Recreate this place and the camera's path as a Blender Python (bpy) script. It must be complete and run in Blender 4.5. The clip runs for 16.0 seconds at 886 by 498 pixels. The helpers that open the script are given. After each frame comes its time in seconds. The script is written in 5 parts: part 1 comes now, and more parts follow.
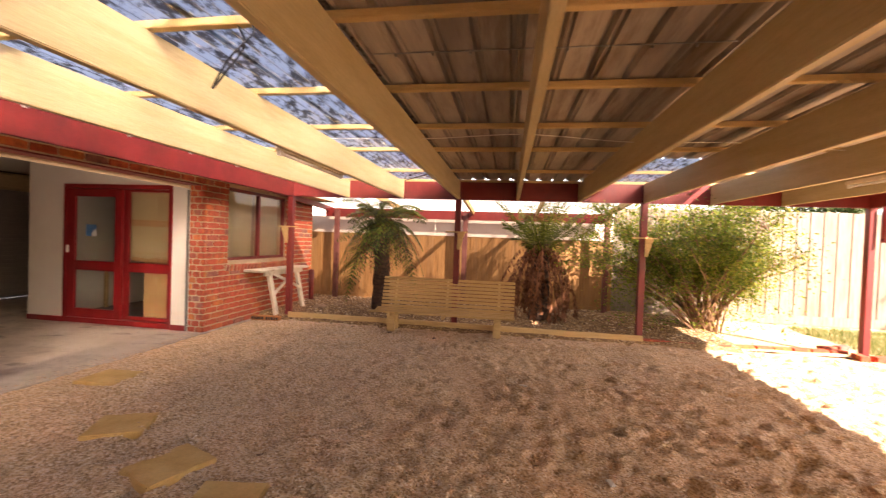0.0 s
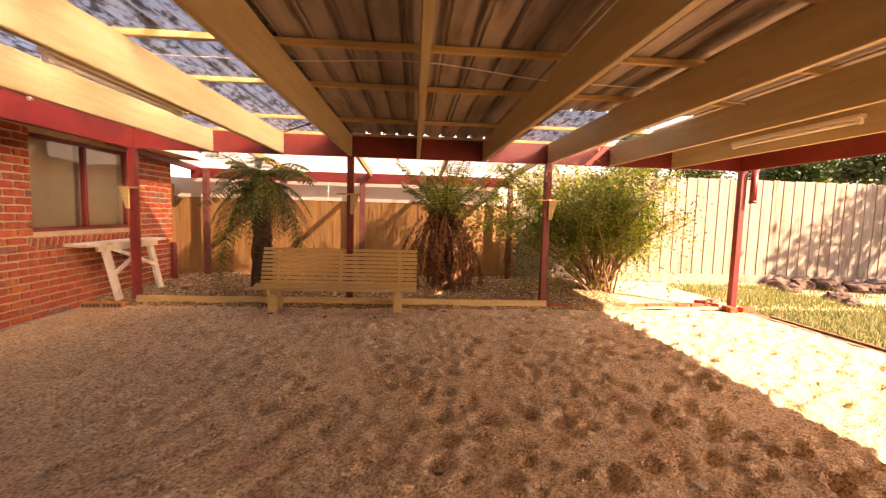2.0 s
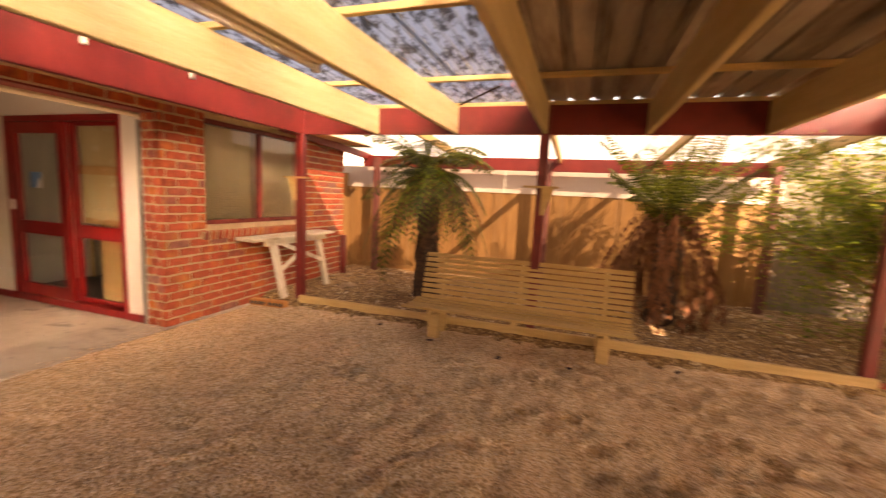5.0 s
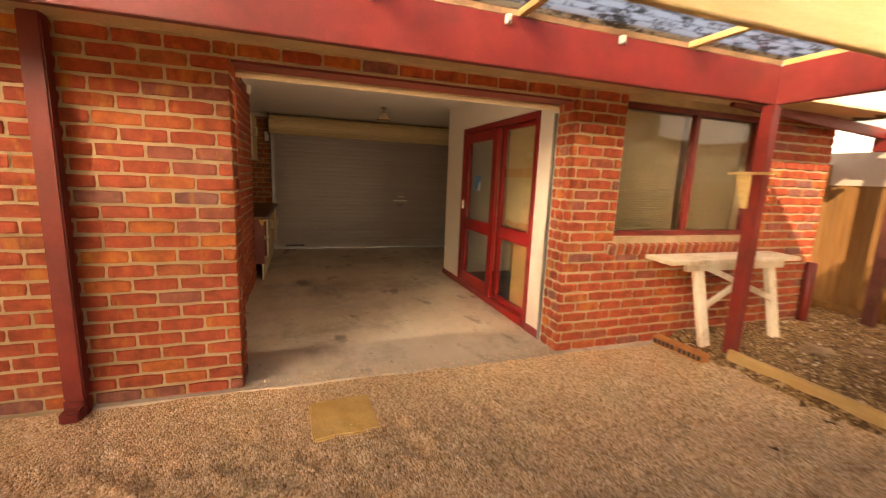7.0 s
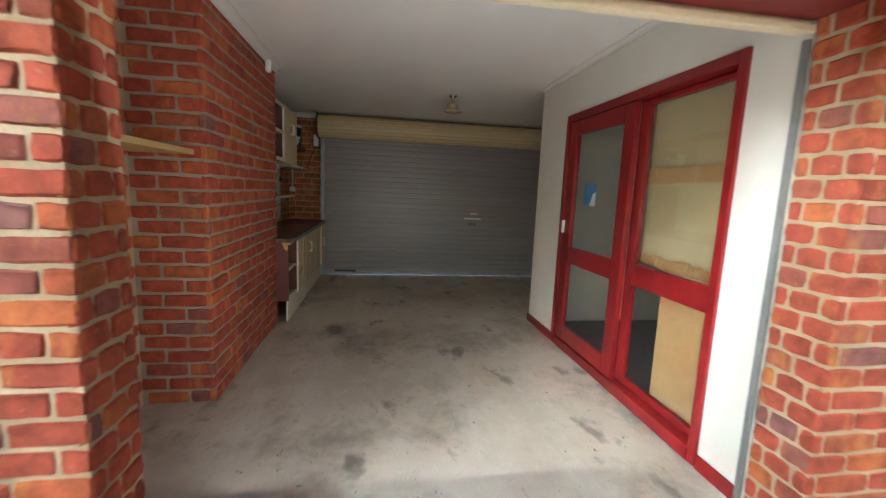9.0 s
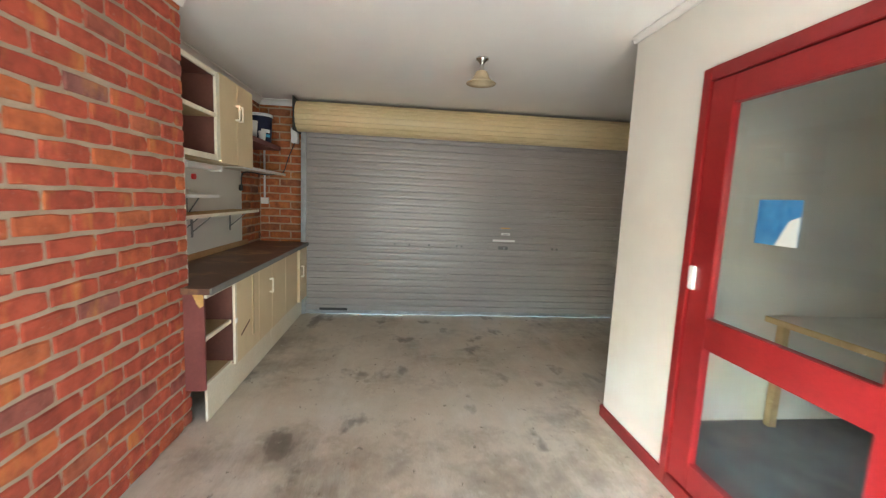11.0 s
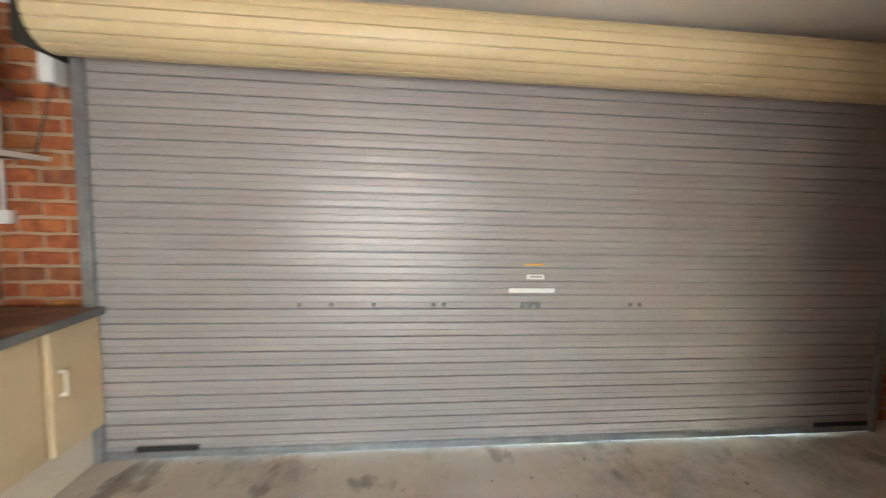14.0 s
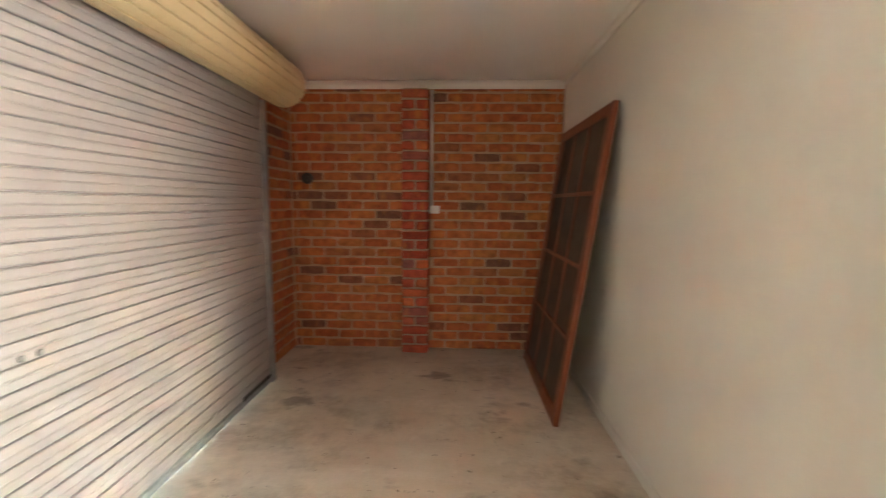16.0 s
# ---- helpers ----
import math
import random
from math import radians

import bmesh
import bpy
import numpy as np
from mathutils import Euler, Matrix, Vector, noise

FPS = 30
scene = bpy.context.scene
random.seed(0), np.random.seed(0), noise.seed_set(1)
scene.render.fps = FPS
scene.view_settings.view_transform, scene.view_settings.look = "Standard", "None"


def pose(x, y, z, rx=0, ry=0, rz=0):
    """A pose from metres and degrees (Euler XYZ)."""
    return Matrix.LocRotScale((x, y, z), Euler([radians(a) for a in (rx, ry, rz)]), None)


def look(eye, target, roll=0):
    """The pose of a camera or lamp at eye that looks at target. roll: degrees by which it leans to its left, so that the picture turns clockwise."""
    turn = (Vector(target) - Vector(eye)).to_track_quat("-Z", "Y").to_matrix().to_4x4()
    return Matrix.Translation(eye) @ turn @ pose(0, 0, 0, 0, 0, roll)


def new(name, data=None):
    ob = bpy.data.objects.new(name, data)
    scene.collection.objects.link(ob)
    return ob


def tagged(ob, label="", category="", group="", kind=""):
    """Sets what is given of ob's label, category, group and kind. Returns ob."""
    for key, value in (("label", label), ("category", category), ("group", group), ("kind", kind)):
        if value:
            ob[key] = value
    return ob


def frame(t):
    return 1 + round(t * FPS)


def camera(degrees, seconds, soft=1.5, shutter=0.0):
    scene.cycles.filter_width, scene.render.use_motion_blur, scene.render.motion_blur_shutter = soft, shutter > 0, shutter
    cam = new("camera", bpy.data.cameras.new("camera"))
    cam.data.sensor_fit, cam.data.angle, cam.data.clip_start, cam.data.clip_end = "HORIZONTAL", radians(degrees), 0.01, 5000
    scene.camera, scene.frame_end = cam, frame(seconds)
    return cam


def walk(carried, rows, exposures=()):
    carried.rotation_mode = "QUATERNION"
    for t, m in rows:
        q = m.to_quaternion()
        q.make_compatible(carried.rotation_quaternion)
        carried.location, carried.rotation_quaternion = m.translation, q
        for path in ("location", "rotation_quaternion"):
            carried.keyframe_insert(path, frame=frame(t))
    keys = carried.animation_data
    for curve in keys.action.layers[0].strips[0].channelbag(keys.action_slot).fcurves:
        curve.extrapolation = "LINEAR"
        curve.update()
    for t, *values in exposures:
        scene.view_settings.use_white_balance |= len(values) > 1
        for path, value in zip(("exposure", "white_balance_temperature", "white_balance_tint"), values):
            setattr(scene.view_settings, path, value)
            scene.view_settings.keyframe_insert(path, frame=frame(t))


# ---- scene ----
cam = camera(94.4, 16.0, soft=1.2, shutter=0.5)
PATH = [
    (0, (-0.193, 0.212, 1.409), (-0.509, 2.187, 1.369), 2.1),
    (0.5, (-0.136, 0.303, 1.385), (-0.291, 2.295, 1.306), 2.0),
    (1, (-0.156, 0.437, 1.367), (-0.19, 2.433, 1.238), 1.9),
    (1.5, (-0.196, 0.615, 1.354), (-0.124, 2.609, 1.205), 1.8),
    (2, (-0.121, 0.902, 1.319), (0.022, 2.889, 1.15), 1.6),
    (2.5, (-0.065, 1.215, 1.31), (0.132, 3.197, 1.128), 1.6),
    (3, (-0.106, 1.543, 1.34), (0.121, 3.52, 1.142), 1.6),
    (3.2, (-0.122, 1.645, 1.349), (0.116, 3.621, 1.149), 1.5),
    (5.3, (-0.719, 2.585, 1.435), (-1.628, 4.343, 1.15), 2.7),
    (5.5, (-0.792, 2.671, 1.441), (-1.906, 4.305, 1.144), 2.5),
    (6, (-1.038, 2.889, 1.423), (-2.562, 4.144, 1.1), 2.3),
    (6.5, (-1.273, 3.08, 1.416), (-3.023, 3.986, 1.077), 2.3),
    (7, (-1.563, 3.278, 1.426), (-3.423, 3.928, 1.084), 2.3),
    (7.5, (-1.939, 3.411, 1.412), (-3.848, 3.901, 1.071), 2.2),
    (8, (-2.341, 3.522, 1.389), (-4.274, 3.915, 1.06), 2.2),
    (8.5, (-2.761, 3.638, 1.378), (-4.708, 3.974, 1.072), 2.4),
    (9, (-3.162, 3.685, 1.352), (-5.119, 3.99, 1.076), 2.4),
    (9.2, (-3.323, 3.717, 1.332), (-5.283, 4.01, 1.064), 2.4),
    (11.3, (-5.07, 3.948, 1.413), (-7.049, 4.123, 1.184), 2.1),
    (11.5, (-5.239, 3.967, 1.41), (-7.222, 4.117, 1.192), 1.7),
    (12, (-5.676, 4.033, 1.442), (-7.661, 4.132, 1.219), 2.0),
    (12.5, (-6.11, 4.104, 1.439), (-8.097, 4.146, 1.216), 1.8),
    (13, (-6.517, 4.178, 1.441), (-8.506, 4.205, 1.226), 1.7),
    (13.5, (-6.949, 4.278, 1.436), (-8.937, 4.356, 1.23), 1.5),
    (14, (-7.354, 4.377, 1.385), (-9.333, 4.596, 1.2), 1.4),
    (14.2, (-7.48, 4.451, 1.38), (-9.442, 4.797, 1.208), 0.9),
    (14.5, (-7.664, 4.558, 1.368), (-9.537, 5.235, 1.188), 0.6),
    (15, (-7.97, 4.679, 1.363), (-9.384, 6.075, 1.144), 0.5),
    (15.5, (-8.15, 4.597, 1.368), (-8.79, 6.478, 1.135), 0.5),
    (16, (-8.216, 4.529, 1.366), (-8.283, 6.516, 1.145), 0.5),
]
EXPOSURES = [(0.0, 2.5, 9200, 35), (0.5, 2.35, 12600, 44), (1.0, 2.32, 12800, 45), (3.0, 2.32, 12300, 45), (6.0, 2.5, 15500, 37), (7.0, 2.55, 14000, 31), (8.0, 2.65, 8800, 18), (8.5, 2.7, 6500, 8), (9.0, 3.05, 5900, 4),
             (11.5, 5.2, 5700, 1), (12.2, 5.45, 5900, 6), (13.0, 5.7, 5800, 6), (14.3, 5.85, 5700, 5), (15.2, 6.35, 5900, 5), (16.0, 7.15, 6000, 7)]
walk(cam, [(t, look(e, g, r)) for t, e, g, r in PATH], EXPOSURES)

# ---------- light ----------
world = bpy.data.worlds.new("sky")
scene.world = world
world.use_nodes = True
SUN = Vector((1.02, -0.91, 1.0)).normalized()
wn = world.node_tree
sky = wn.nodes.new("ShaderNodeTexSky")
sky.sky_type = "NISHITA"
sky.sun_disc = False
sky.sun_elevation = math.asin(SUN.z)
sky.sun_rotation = math.atan2(SUN.x, SUN.y)
wn.nodes["Background"].inputs["Strength"].default_value = 0.12
scene.cycles.max_bounces, scene.cycles.diffuse_bounces = 14, 9
wn.links.new(sky.outputs["Color"], wn.nodes["Background"].inputs["Color"])
sun = new("sun", bpy.data.lights.new("sun", "SUN"))
sun.data.energy = 5.0
sun.data.angle = radians(0.53)
sun.data.color = (1.0, 0.975, 0.95)
sun.matrix_world = look(SUN * 30, (0, 0, 0))

# daylight of the open yard, standing in the garage opening
day = new("opening_daylight", bpy.data.lights.new("opening_daylight", "AREA"))
day.data.shape = "RECTANGLE"
day.data.size, day.data.size_y = 2.3, 1.9
day.data.energy = 2.1
day.data.color = (1.0, 0.96, 0.90)
day.matrix_world = look((-4.63, 4.1, 1.0), (-6.0, 4.1, 1.35))

# ---------- materials ----------
def node_mat(name):
    m = bpy.data.materials.new(name)
    m.use_nodes = True
    return m, m.node_tree.nodes, m.node_tree.links, m.node_tree.nodes["Principled BSDF"]


def coords(n, l, stretch=(1, 1, 1), rand=False):
    tc = n.new("ShaderNodeTexCoord")
    mp = n.new("ShaderNodeMapping")
    mp.inputs["Scale"].default_value = stretch
    l.new(tc.outputs["Object"], mp.inputs["Vector"])
    if rand:
        oi = n.new("ShaderNodeObjectInfo")
        ml = n.new("ShaderNodeMath")
        ml.operation = "MULTIPLY"
        ml.inputs[1].default_value = 37.0
        l.new(oi.outputs["Random"], ml.inputs[0])
        cb = n.new("ShaderNodeCombineXYZ")
        for k in range(3):
            l.new(ml.outputs[0], cb.inputs[k])
        l.new(cb.outputs[0], mp.inputs["Location"])
    return mp.outputs["Vector"]


def tex_noise(n, l, vec, scale, detail=4.0, rough=0.6):
    t = n.new("ShaderNodeTexNoise")
    t.inputs["Scale"].default_value = scale
    t.inputs["Detail"].default_value = detail
    t.inputs["Roughness"].default_value = rough
    l.new(vec, t.inputs["Vector"])
    return t.outputs["Fac"]


def ramp(n, l, fac, stops):
    r = n.new("ShaderNodeValToRGB")
    while len(r.color_ramp.elements) < len(stops):
        r.color_ramp.elements.new(0.5)
    for e, (p, c) in zip(r.color_ramp.elements, stops):
        e.position = p
        e.color = (*c, 1) if len(c) == 3 else c
    l.new(fac, r.inputs["Fac"])
    return r.outputs["Color"]


def blend(n, l, a, b, fac, mode="MIX"):
    m = n.new("ShaderNodeMix")
    m.data_type = "RGBA"
    m.blend_type = mode
    def put(idx, v):
        s = m.inputs[idx]
        if isinstance(v, (int, float)):
            s.default_value = v
        elif isinstance(v, tuple):
            s.default_value = (*v, 1)
        else:
            l.new(v, s)
    put(0, fac), put(6, a), put(7, b)
    return m.outputs[2]


def bump(n, l, bs, height, strength=0.4, dist=0.01):
    b = n.new("ShaderNodeBump")
    b.inputs["Strength"].default_value = strength
    b.inputs["Distance"].default_value = dist
    l.new(height, b.inputs["Height"])
    l.new(b.outputs["Normal"], bs.inputs["Normal"])


def surface(name, c1, c2, scale=3.0, rough=0.6, bump_scale=60.0, bump_str=0.2, stretch=(1, 1, 1), metallic=0.0,
            dirt=None, dirt_scale=1.2, dirt_lo=0.5, dirt_hi=0.75, rand=False, grain=None, dist=0.006):
    """Two tones by a broad noise, a finer grain, optional dirt of its own shape, and fine relief."""
    m, n, l, bs = node_mat(name)
    v = coords(n, l, stretch, rand)
    f = tex_noise(n, l, v, scale, 5)
    col = ramp(n, l, f, [(0.35, c1), (0.65, c2)])
    g = tex_noise(n, l, v, bump_scale, 4)
    gm = ramp(n, l, g, [(0.3, (0.82,) * 3), (0.7, (1.1,) * 3)])
    col = blend(n, l, col, gm, grain if grain is not None else 0.6, "MULTIPLY")
    if dirt:
        d = tex_noise(n, l, v, dirt_scale, 7, 0.65)
        dm = ramp(n, l, d, [(dirt_lo, (0, 0, 0)), (dirt_hi, (1, 1, 1))])
        col = blend(n, l, col, dirt, dm)
    l.new(col, bs.inputs["Base Color"])
    bs.inputs["Roughness"].default_value = rough
    bs.inputs["Metallic"].default_value = metallic
    bump(n, l, bs, g, bump_str, dist)
    return m


def brick_material(name, stops, rough=0.85):
    m, n, l, bs = node_mat(name)
    oi = n.new("ShaderNodeObjectInfo")
    col = ramp(n, l, oi.outputs["Random"], stops)
    v = coords(n, l, (1, 1, 1), True)
    f = tex_noise(n, l, v, 14, 5)
    col = blend(n, l, col, ramp(n, l, f, [(0.3, (0.42, 0.38, 0.38)), (0.62, (1.0, 0.96, 0.92))]), 0.8, "MULTIPLY")
    fire = tex_noise(n, l, coords(n, l, (1, 1, 0.35), True), 9, 5)
    col = blend(n, l, col, (0.60, 0.25, 0.055), ramp(n, l, fire, [(0.56, (0, 0, 0)), (0.70, (0.55,) * 3)]))
    s = tex_noise(n, l, v, 60, 4)
    col = blend(n, l, col, (0.42, 0.33, 0.26), ramp(n, l, s, [(0.62, (0, 0, 0)), (0.85, (0.6,) * 3)]))
    l.new(col, bs.inputs["Base Color"])
    bs.inputs["Roughness"].default_value = rough
    bump(n, l, bs, tex_noise(n, l, v, 30, 7, 0.75), 0.8, 0.012)
    return m


M = {}
M["brick"] = brick_material("red_brick", [(0.0, (0.38, 0.068, 0.036)), (0.3, (0.48, 0.095, 0.048)), (0.62, (0.43, 0.078, 0.040)),
                                          (0.80, (0.56, 0.16, 0.05)), (0.91, (0.36, 0.095, 0.065)), (1.0, (0.27, 0.12, 0.105))])
M["brick_inner"] = brick_material("brown_red_brick", [(0.0, (0.43, 0.12, 0.042)), (0.3, (0.54, 0.18, 0.058)), (0.55, (0.46, 0.13, 0.048)),
                                                      (0.75, (0.52, 0.21, 0.065)), (0.9, (0.30, 0.11, 0.055)), (1.0, (0.20, 0.10, 0.065))])
M["mortar"] = surface("mortar", (0.40, 0.31, 0.20), (0.50, 0.40, 0.27), 6, 0.95, 120, 0.5)
M["mortar_brown"] = surface("mortar_brown", (0.40, 0.27, 0.16), (0.52, 0.37, 0.24), 6, 0.95, 120, 0.5)
M["mortar_dark"] = surface("mortar_dark", (0.34, 0.27, 0.19), (0.43, 0.35, 0.26), 6, 0.95, 120, 0.5)
M["red"] = surface("red_paint", (0.17, 0.018, 0.017), (0.22, 0.026, 0.024), 4, 0.45, 90, 0.12, dirt=(0.11, 0.018, 0.016), dirt_scale=2.5)
M["red_dull"] = surface("faded_red_paint", (0.12, 0.035, 0.030), (0.18, 0.065, 0.055), 5, 0.7, 60, 0.2)
M["red_gloss"] = surface("red_gloss_paint", (0.19, 0.008, 0.010), (0.24, 0.013, 0.014), 4, 0.28, 90, 0.08)
M["beam"] = surface("cream_beam_paint", (0.49, 0.395, 0.215), (0.57, 0.475, 0.285), 2.5, 0.55, 30, 0.15, (6, 0.6, 6),
                    dirt=(0.40, 0.27, 0.11), dirt_scale=0.9, dirt_lo=0.55, dirt_hi=0.8)
M["timber"] = surface("pine_batten", (0.52, 0.36, 0.16), (0.62, 0.45, 0.22), 4, 0.7, 40, 0.2, (1, 8, 8))
M["bench_wood"] = surface("weathered_slat", (0.46, 0.295, 0.11), (0.57, 0.385, 0.165), 3, 0.7, 40, 0.3, (1, 9, 9), dirt=(0.30, 0.20, 0.10), dirt_scale=3)
M["white_wood"] = surface("white_worn_wood", (0.62, 0.57, 0.46), (0.74, 0.70, 0.60), 5, 0.7, 50, 0.3, (5, 1, 1), dirt=(0.35, 0.28, 0.19), dirt_scale=3, dirt_lo=0.55)
M["plaster"] = surface("off_white_wall", (0.66, 0.64, 0.58), (0.71, 0.69, 0.62), 1.2, 0.7, 140, 0.05, grain=0.15, dirt=(0.60, 0.57, 0.50), dirt_scale=0.9, dirt_lo=0.55, dirt_hi=0.9)
M["ceiling"] = surface("ceiling_paint", (0.82, 0.81, 0.78), (0.86, 0.85, 0.82), 1.0, 0.85, 140, 0.04, grain=0.1)
M["cornice"] = surface("cornice_paint", (0.72, 0.70, 0.66), (0.78, 0.76, 0.72), 2, 0.7, 90, 0.05, grain=0.1)
M["soffit"] = surface("soffit_paint", (0.62, 0.52, 0.34), (0.70, 0.60, 0.42), 2, 0.7, 60, 0.1)
M["cream"] = surface("cream_laminate", (0.66, 0.52, 0.31), (0.71, 0.58, 0.36), 1.6, 0.45, 70, 0.05, grain=0.2, dirt=(0.50, 0.36, 0.18), dirt_scale=2.2, dirt_lo=0.56, dirt_hi=0.85)
M["cream_edge"] = surface("cream_edge", (0.74, 0.66, 0.50), (0.80, 0.73, 0.58), 4, 0.5, 60, 0.05)
M["dark_brown"] = surface("dark_cabinet_inside", (0.10, 0.035, 0.025), (0.15, 0.055, 0.035), 4, 0.6, 50, 0.1)
M["inside"] = surface("cabinet_inside", (0.40, 0.28, 0.13), (0.48, 0.35, 0.18), 4, 0.6, 50, 0.1)
M["maroon"] = surface("maroon_panel", (0.17, 0.05, 0.045), (0.22, 0.07, 0.06), 4, 0.5, 50, 0.1)
M["worktop"] = surface("brown_worktop", (0.10, 0.05, 0.036), (0.155, 0.08, 0.055), 2.6, 0.42, 70, 0.15, dirt=(0.34, 0.19, 0.08), dirt_scale=2.6, dirt_lo=0.50, dirt_hi=0.62)
M["edge_grey"] = surface("grey_edge_strip", (0.15, 0.155, 0.15), (0.21, 0.215, 0.2), 4, 0.5, 70, 0.15)
M["roller_grey"] = surface("roller_curtain", (0.30, 0.278, 0.262), (0.34, 0.316, 0.298), 1.5, 0.32, 40, 0.04, (0.3, 0.3, 6), grain=0.2)
M["roller_cream"] = surface("roller_drum", (0.62, 0.50, 0.28), (0.68, 0.56, 0.33), 1.5, 0.42, 40, 0.04, grain=0.2)
M["steel"] = surface("galvanised_steel", (0.30, 0.31, 0.31), (0.40, 0.41, 0.41), 8, 0.4, 60, 0.1, metallic=0.7)
M["chrome"] = surface("chrome", (0.6, 0.58, 0.52), (0.66, 0.64, 0.58), 8, 0.2, 60, 0.0, metallic=1.0)
M["white"] = surface("white_plastic", (0.74, 0.73, 0.70), (0.80, 0.79, 0.76), 5, 0.4, 60, 0.0, grain=0.1)
M["black"] = surface("black_plastic", (0.02, 0.02, 0.02), (0.035, 0.035, 0.035), 5, 0.5, 60, 0.05)
M["fence"] = surface("paling_fence", (0.23, 0.115, 0.04), (0.33, 0.18, 0.068), 3, 0.85, 30, 0.4, (9, 9, 0.8), dirt=(0.25, 0.15, 0.07), dirt_scale=0.8, rand=True)
M["fence_pale"] = surface("bleached_paling_fence", (0.19, 0.162, 0.122), (0.28, 0.247, 0.198), 3, 0.85, 30, 0.4, (9, 9, 0.8), dirt=(0.14, 0.085, 0.045), dirt_scale=0.8, rand=True)
M["sheet_white"] = surface("cement_sheet", (0.60, 0.54, 0.47), (0.68, 0.62, 0.55), 2, 0.8, 60, 0.1)
M["bark"] = surface("fern_trunk", (0.035, 0.02, 0.014), (0.09, 0.05, 0.03), 9, 0.95, 40, 1.0, (1, 1, 3))
M["dead"] = surface("dead_frond", (0.12, 0.042, 0.018), (0.22, 0.09, 0.04), 9, 0.9, 60, 0.3)
M["stem"] = surface("shrub_stem", (0.16, 0.09, 0.05), (0.26, 0.16, 0.09), 9, 0.85, 60, 0.4)
M["metal_roof"] = surface("roof_sheet_underside", (0.29, 0.25, 0.205), (0.43, 0.375, 0.315), 1.6, 0.5, 14, 0.15, (4, 0.5, 1), metallic=0.0, dirt=(0.17, 0.12, 0.08), dirt_scale=1.8, dirt_lo=0.5, dirt_hi=0.66)
M["rock"] = surface("garden_rock", (0.30, 0.21, 0.14), (0.46, 0.34, 0.23), 6, 0.95, 40, 0.8)
# dark rock colour, with the neighbouring tree's shade also put into it
M["rock_dark_shaded"] = surface("dark_shaded_rock", (0.07, 0.045, 0.035), (0.14, 0.095, 0.075), 6, 0.95, 40, 0.8)
M["mulch"] = surface("garden_soil", (0.16, 0.10, 0.06), (0.30, 0.20, 0.12), 9, 0.95, 90, 1.0, dist=0.02)
M["slate"] = surface("sandstone_paver", (0.60, 0.37, 0.12), (0.70, 0.48, 0.19), 5, 0.85, 60, 0.4)
M["paper"] = surface("brown_paper", (0.44, 0.35, 0.19), (0.50, 0.41, 0.24), 1.5, 0.8, 60, 0.05, grain=0.2)
M["cardboard"] = surface("hardboard", (0.42, 0.24, 0.10), (0.50, 0.31, 0.14), 2.5, 0.75, 60, 0.1)
M["screen_wood"] = surface("cedar_frame", (0.15, 0.036, 0.013), (0.22, 0.06, 0.02), 4, 0.5, 50, 0.2, (6, 6, 0.8))
M["mesh"] = surface("flyscreen_mesh", (0.055, 0.040, 0.028), (0.085, 0.06, 0.04), 8, 0.8, 300, 0.3)
M["carpet"] = surface("grey_carpet", (0.10, 0.11, 0.12), (0.14, 0.15, 0.16), 6, 0.95, 200, 0.3)
M["blind"] = surface("cream_blind", (0.62, 0.55, 0.38), (0.68, 0.61, 0.44), 2, 0.5, 60, 0.02, grain=0.1)


def concrete_material():
    m, n, l, bs = node_mat("stained_concrete")
    v = coords(n, l)
    col = ramp(n, l, tex_noise(n, l, v, 0.9, 7, 0.65), [(0.3, (0.36, 0.30, 0.225)), (0.5, (0.52, 0.455, 0.365)), (0.7, (0.62, 0.565, 0.485))])
    broad = tex_noise(n, l, v, 1.25, 9, 0.72)
    col = blend(n, l, col, (0.13, 0.10, 0.07), ramp(n, l, broad, [(0.50, (0, 0, 0)), (0.60, (0.4,) * 3), (0.72, (0.75,) * 3)]))
    oil = tex_noise(n, l, coords(n, l, (0.8, 1.2, 1)), 2.6, 5, 0.55)
    col = blend(n, l, col, (0.075, 0.062, 0.05), ramp(n, l, oil, [(0.60, (0, 0, 0)), (0.66, (0.55,) * 3), (0.8, (0.8,) * 3)]))
    worn = tex_noise(n, l, coords(n, l, (0.25, 1.3, 1)), 1.6, 7, 0.7)
    col = blend(n, l, col, (0.64, 0.60, 0.54), ramp(n, l, worn, [(0.52, (0, 0, 0)), (0.68, (0.5,) * 3)]))
    fleck = tex_noise(n, l, v, 17, 5, 0.7)
    col = blend(n, l, col, (0.10, 0.08, 0.06), ramp(n, l, fleck, [(0.645, (0, 0, 0)), (0.69, (0.85,) * 3)]))
    pale = tex_noise(n, l, v, 8, 7, 0.75)
    col = blend(n, l, col, (0.66, 0.61, 0.54), ramp(n, l, pale, [(0.56, (0, 0, 0)), (0.72, (0.5,) * 3)]))
    g = tex_noise(n, l, v, 90, 4)
    col = blend(n, l, col, ramp(n, l, g, [(0.3, (0.85,) * 3), (0.7, (1.1,) * 3)]), 0.5, "MULTIPLY")
    l.new(col, bs.inputs["Base Color"])
    l.new(ramp(n, l, broad, [(0.4, (0.62,) * 3), (0.7, (0.36,) * 3)]), bs.inputs["Roughness"])
    bump(n, l, bs, g, 0.12, 0.004)
    return m


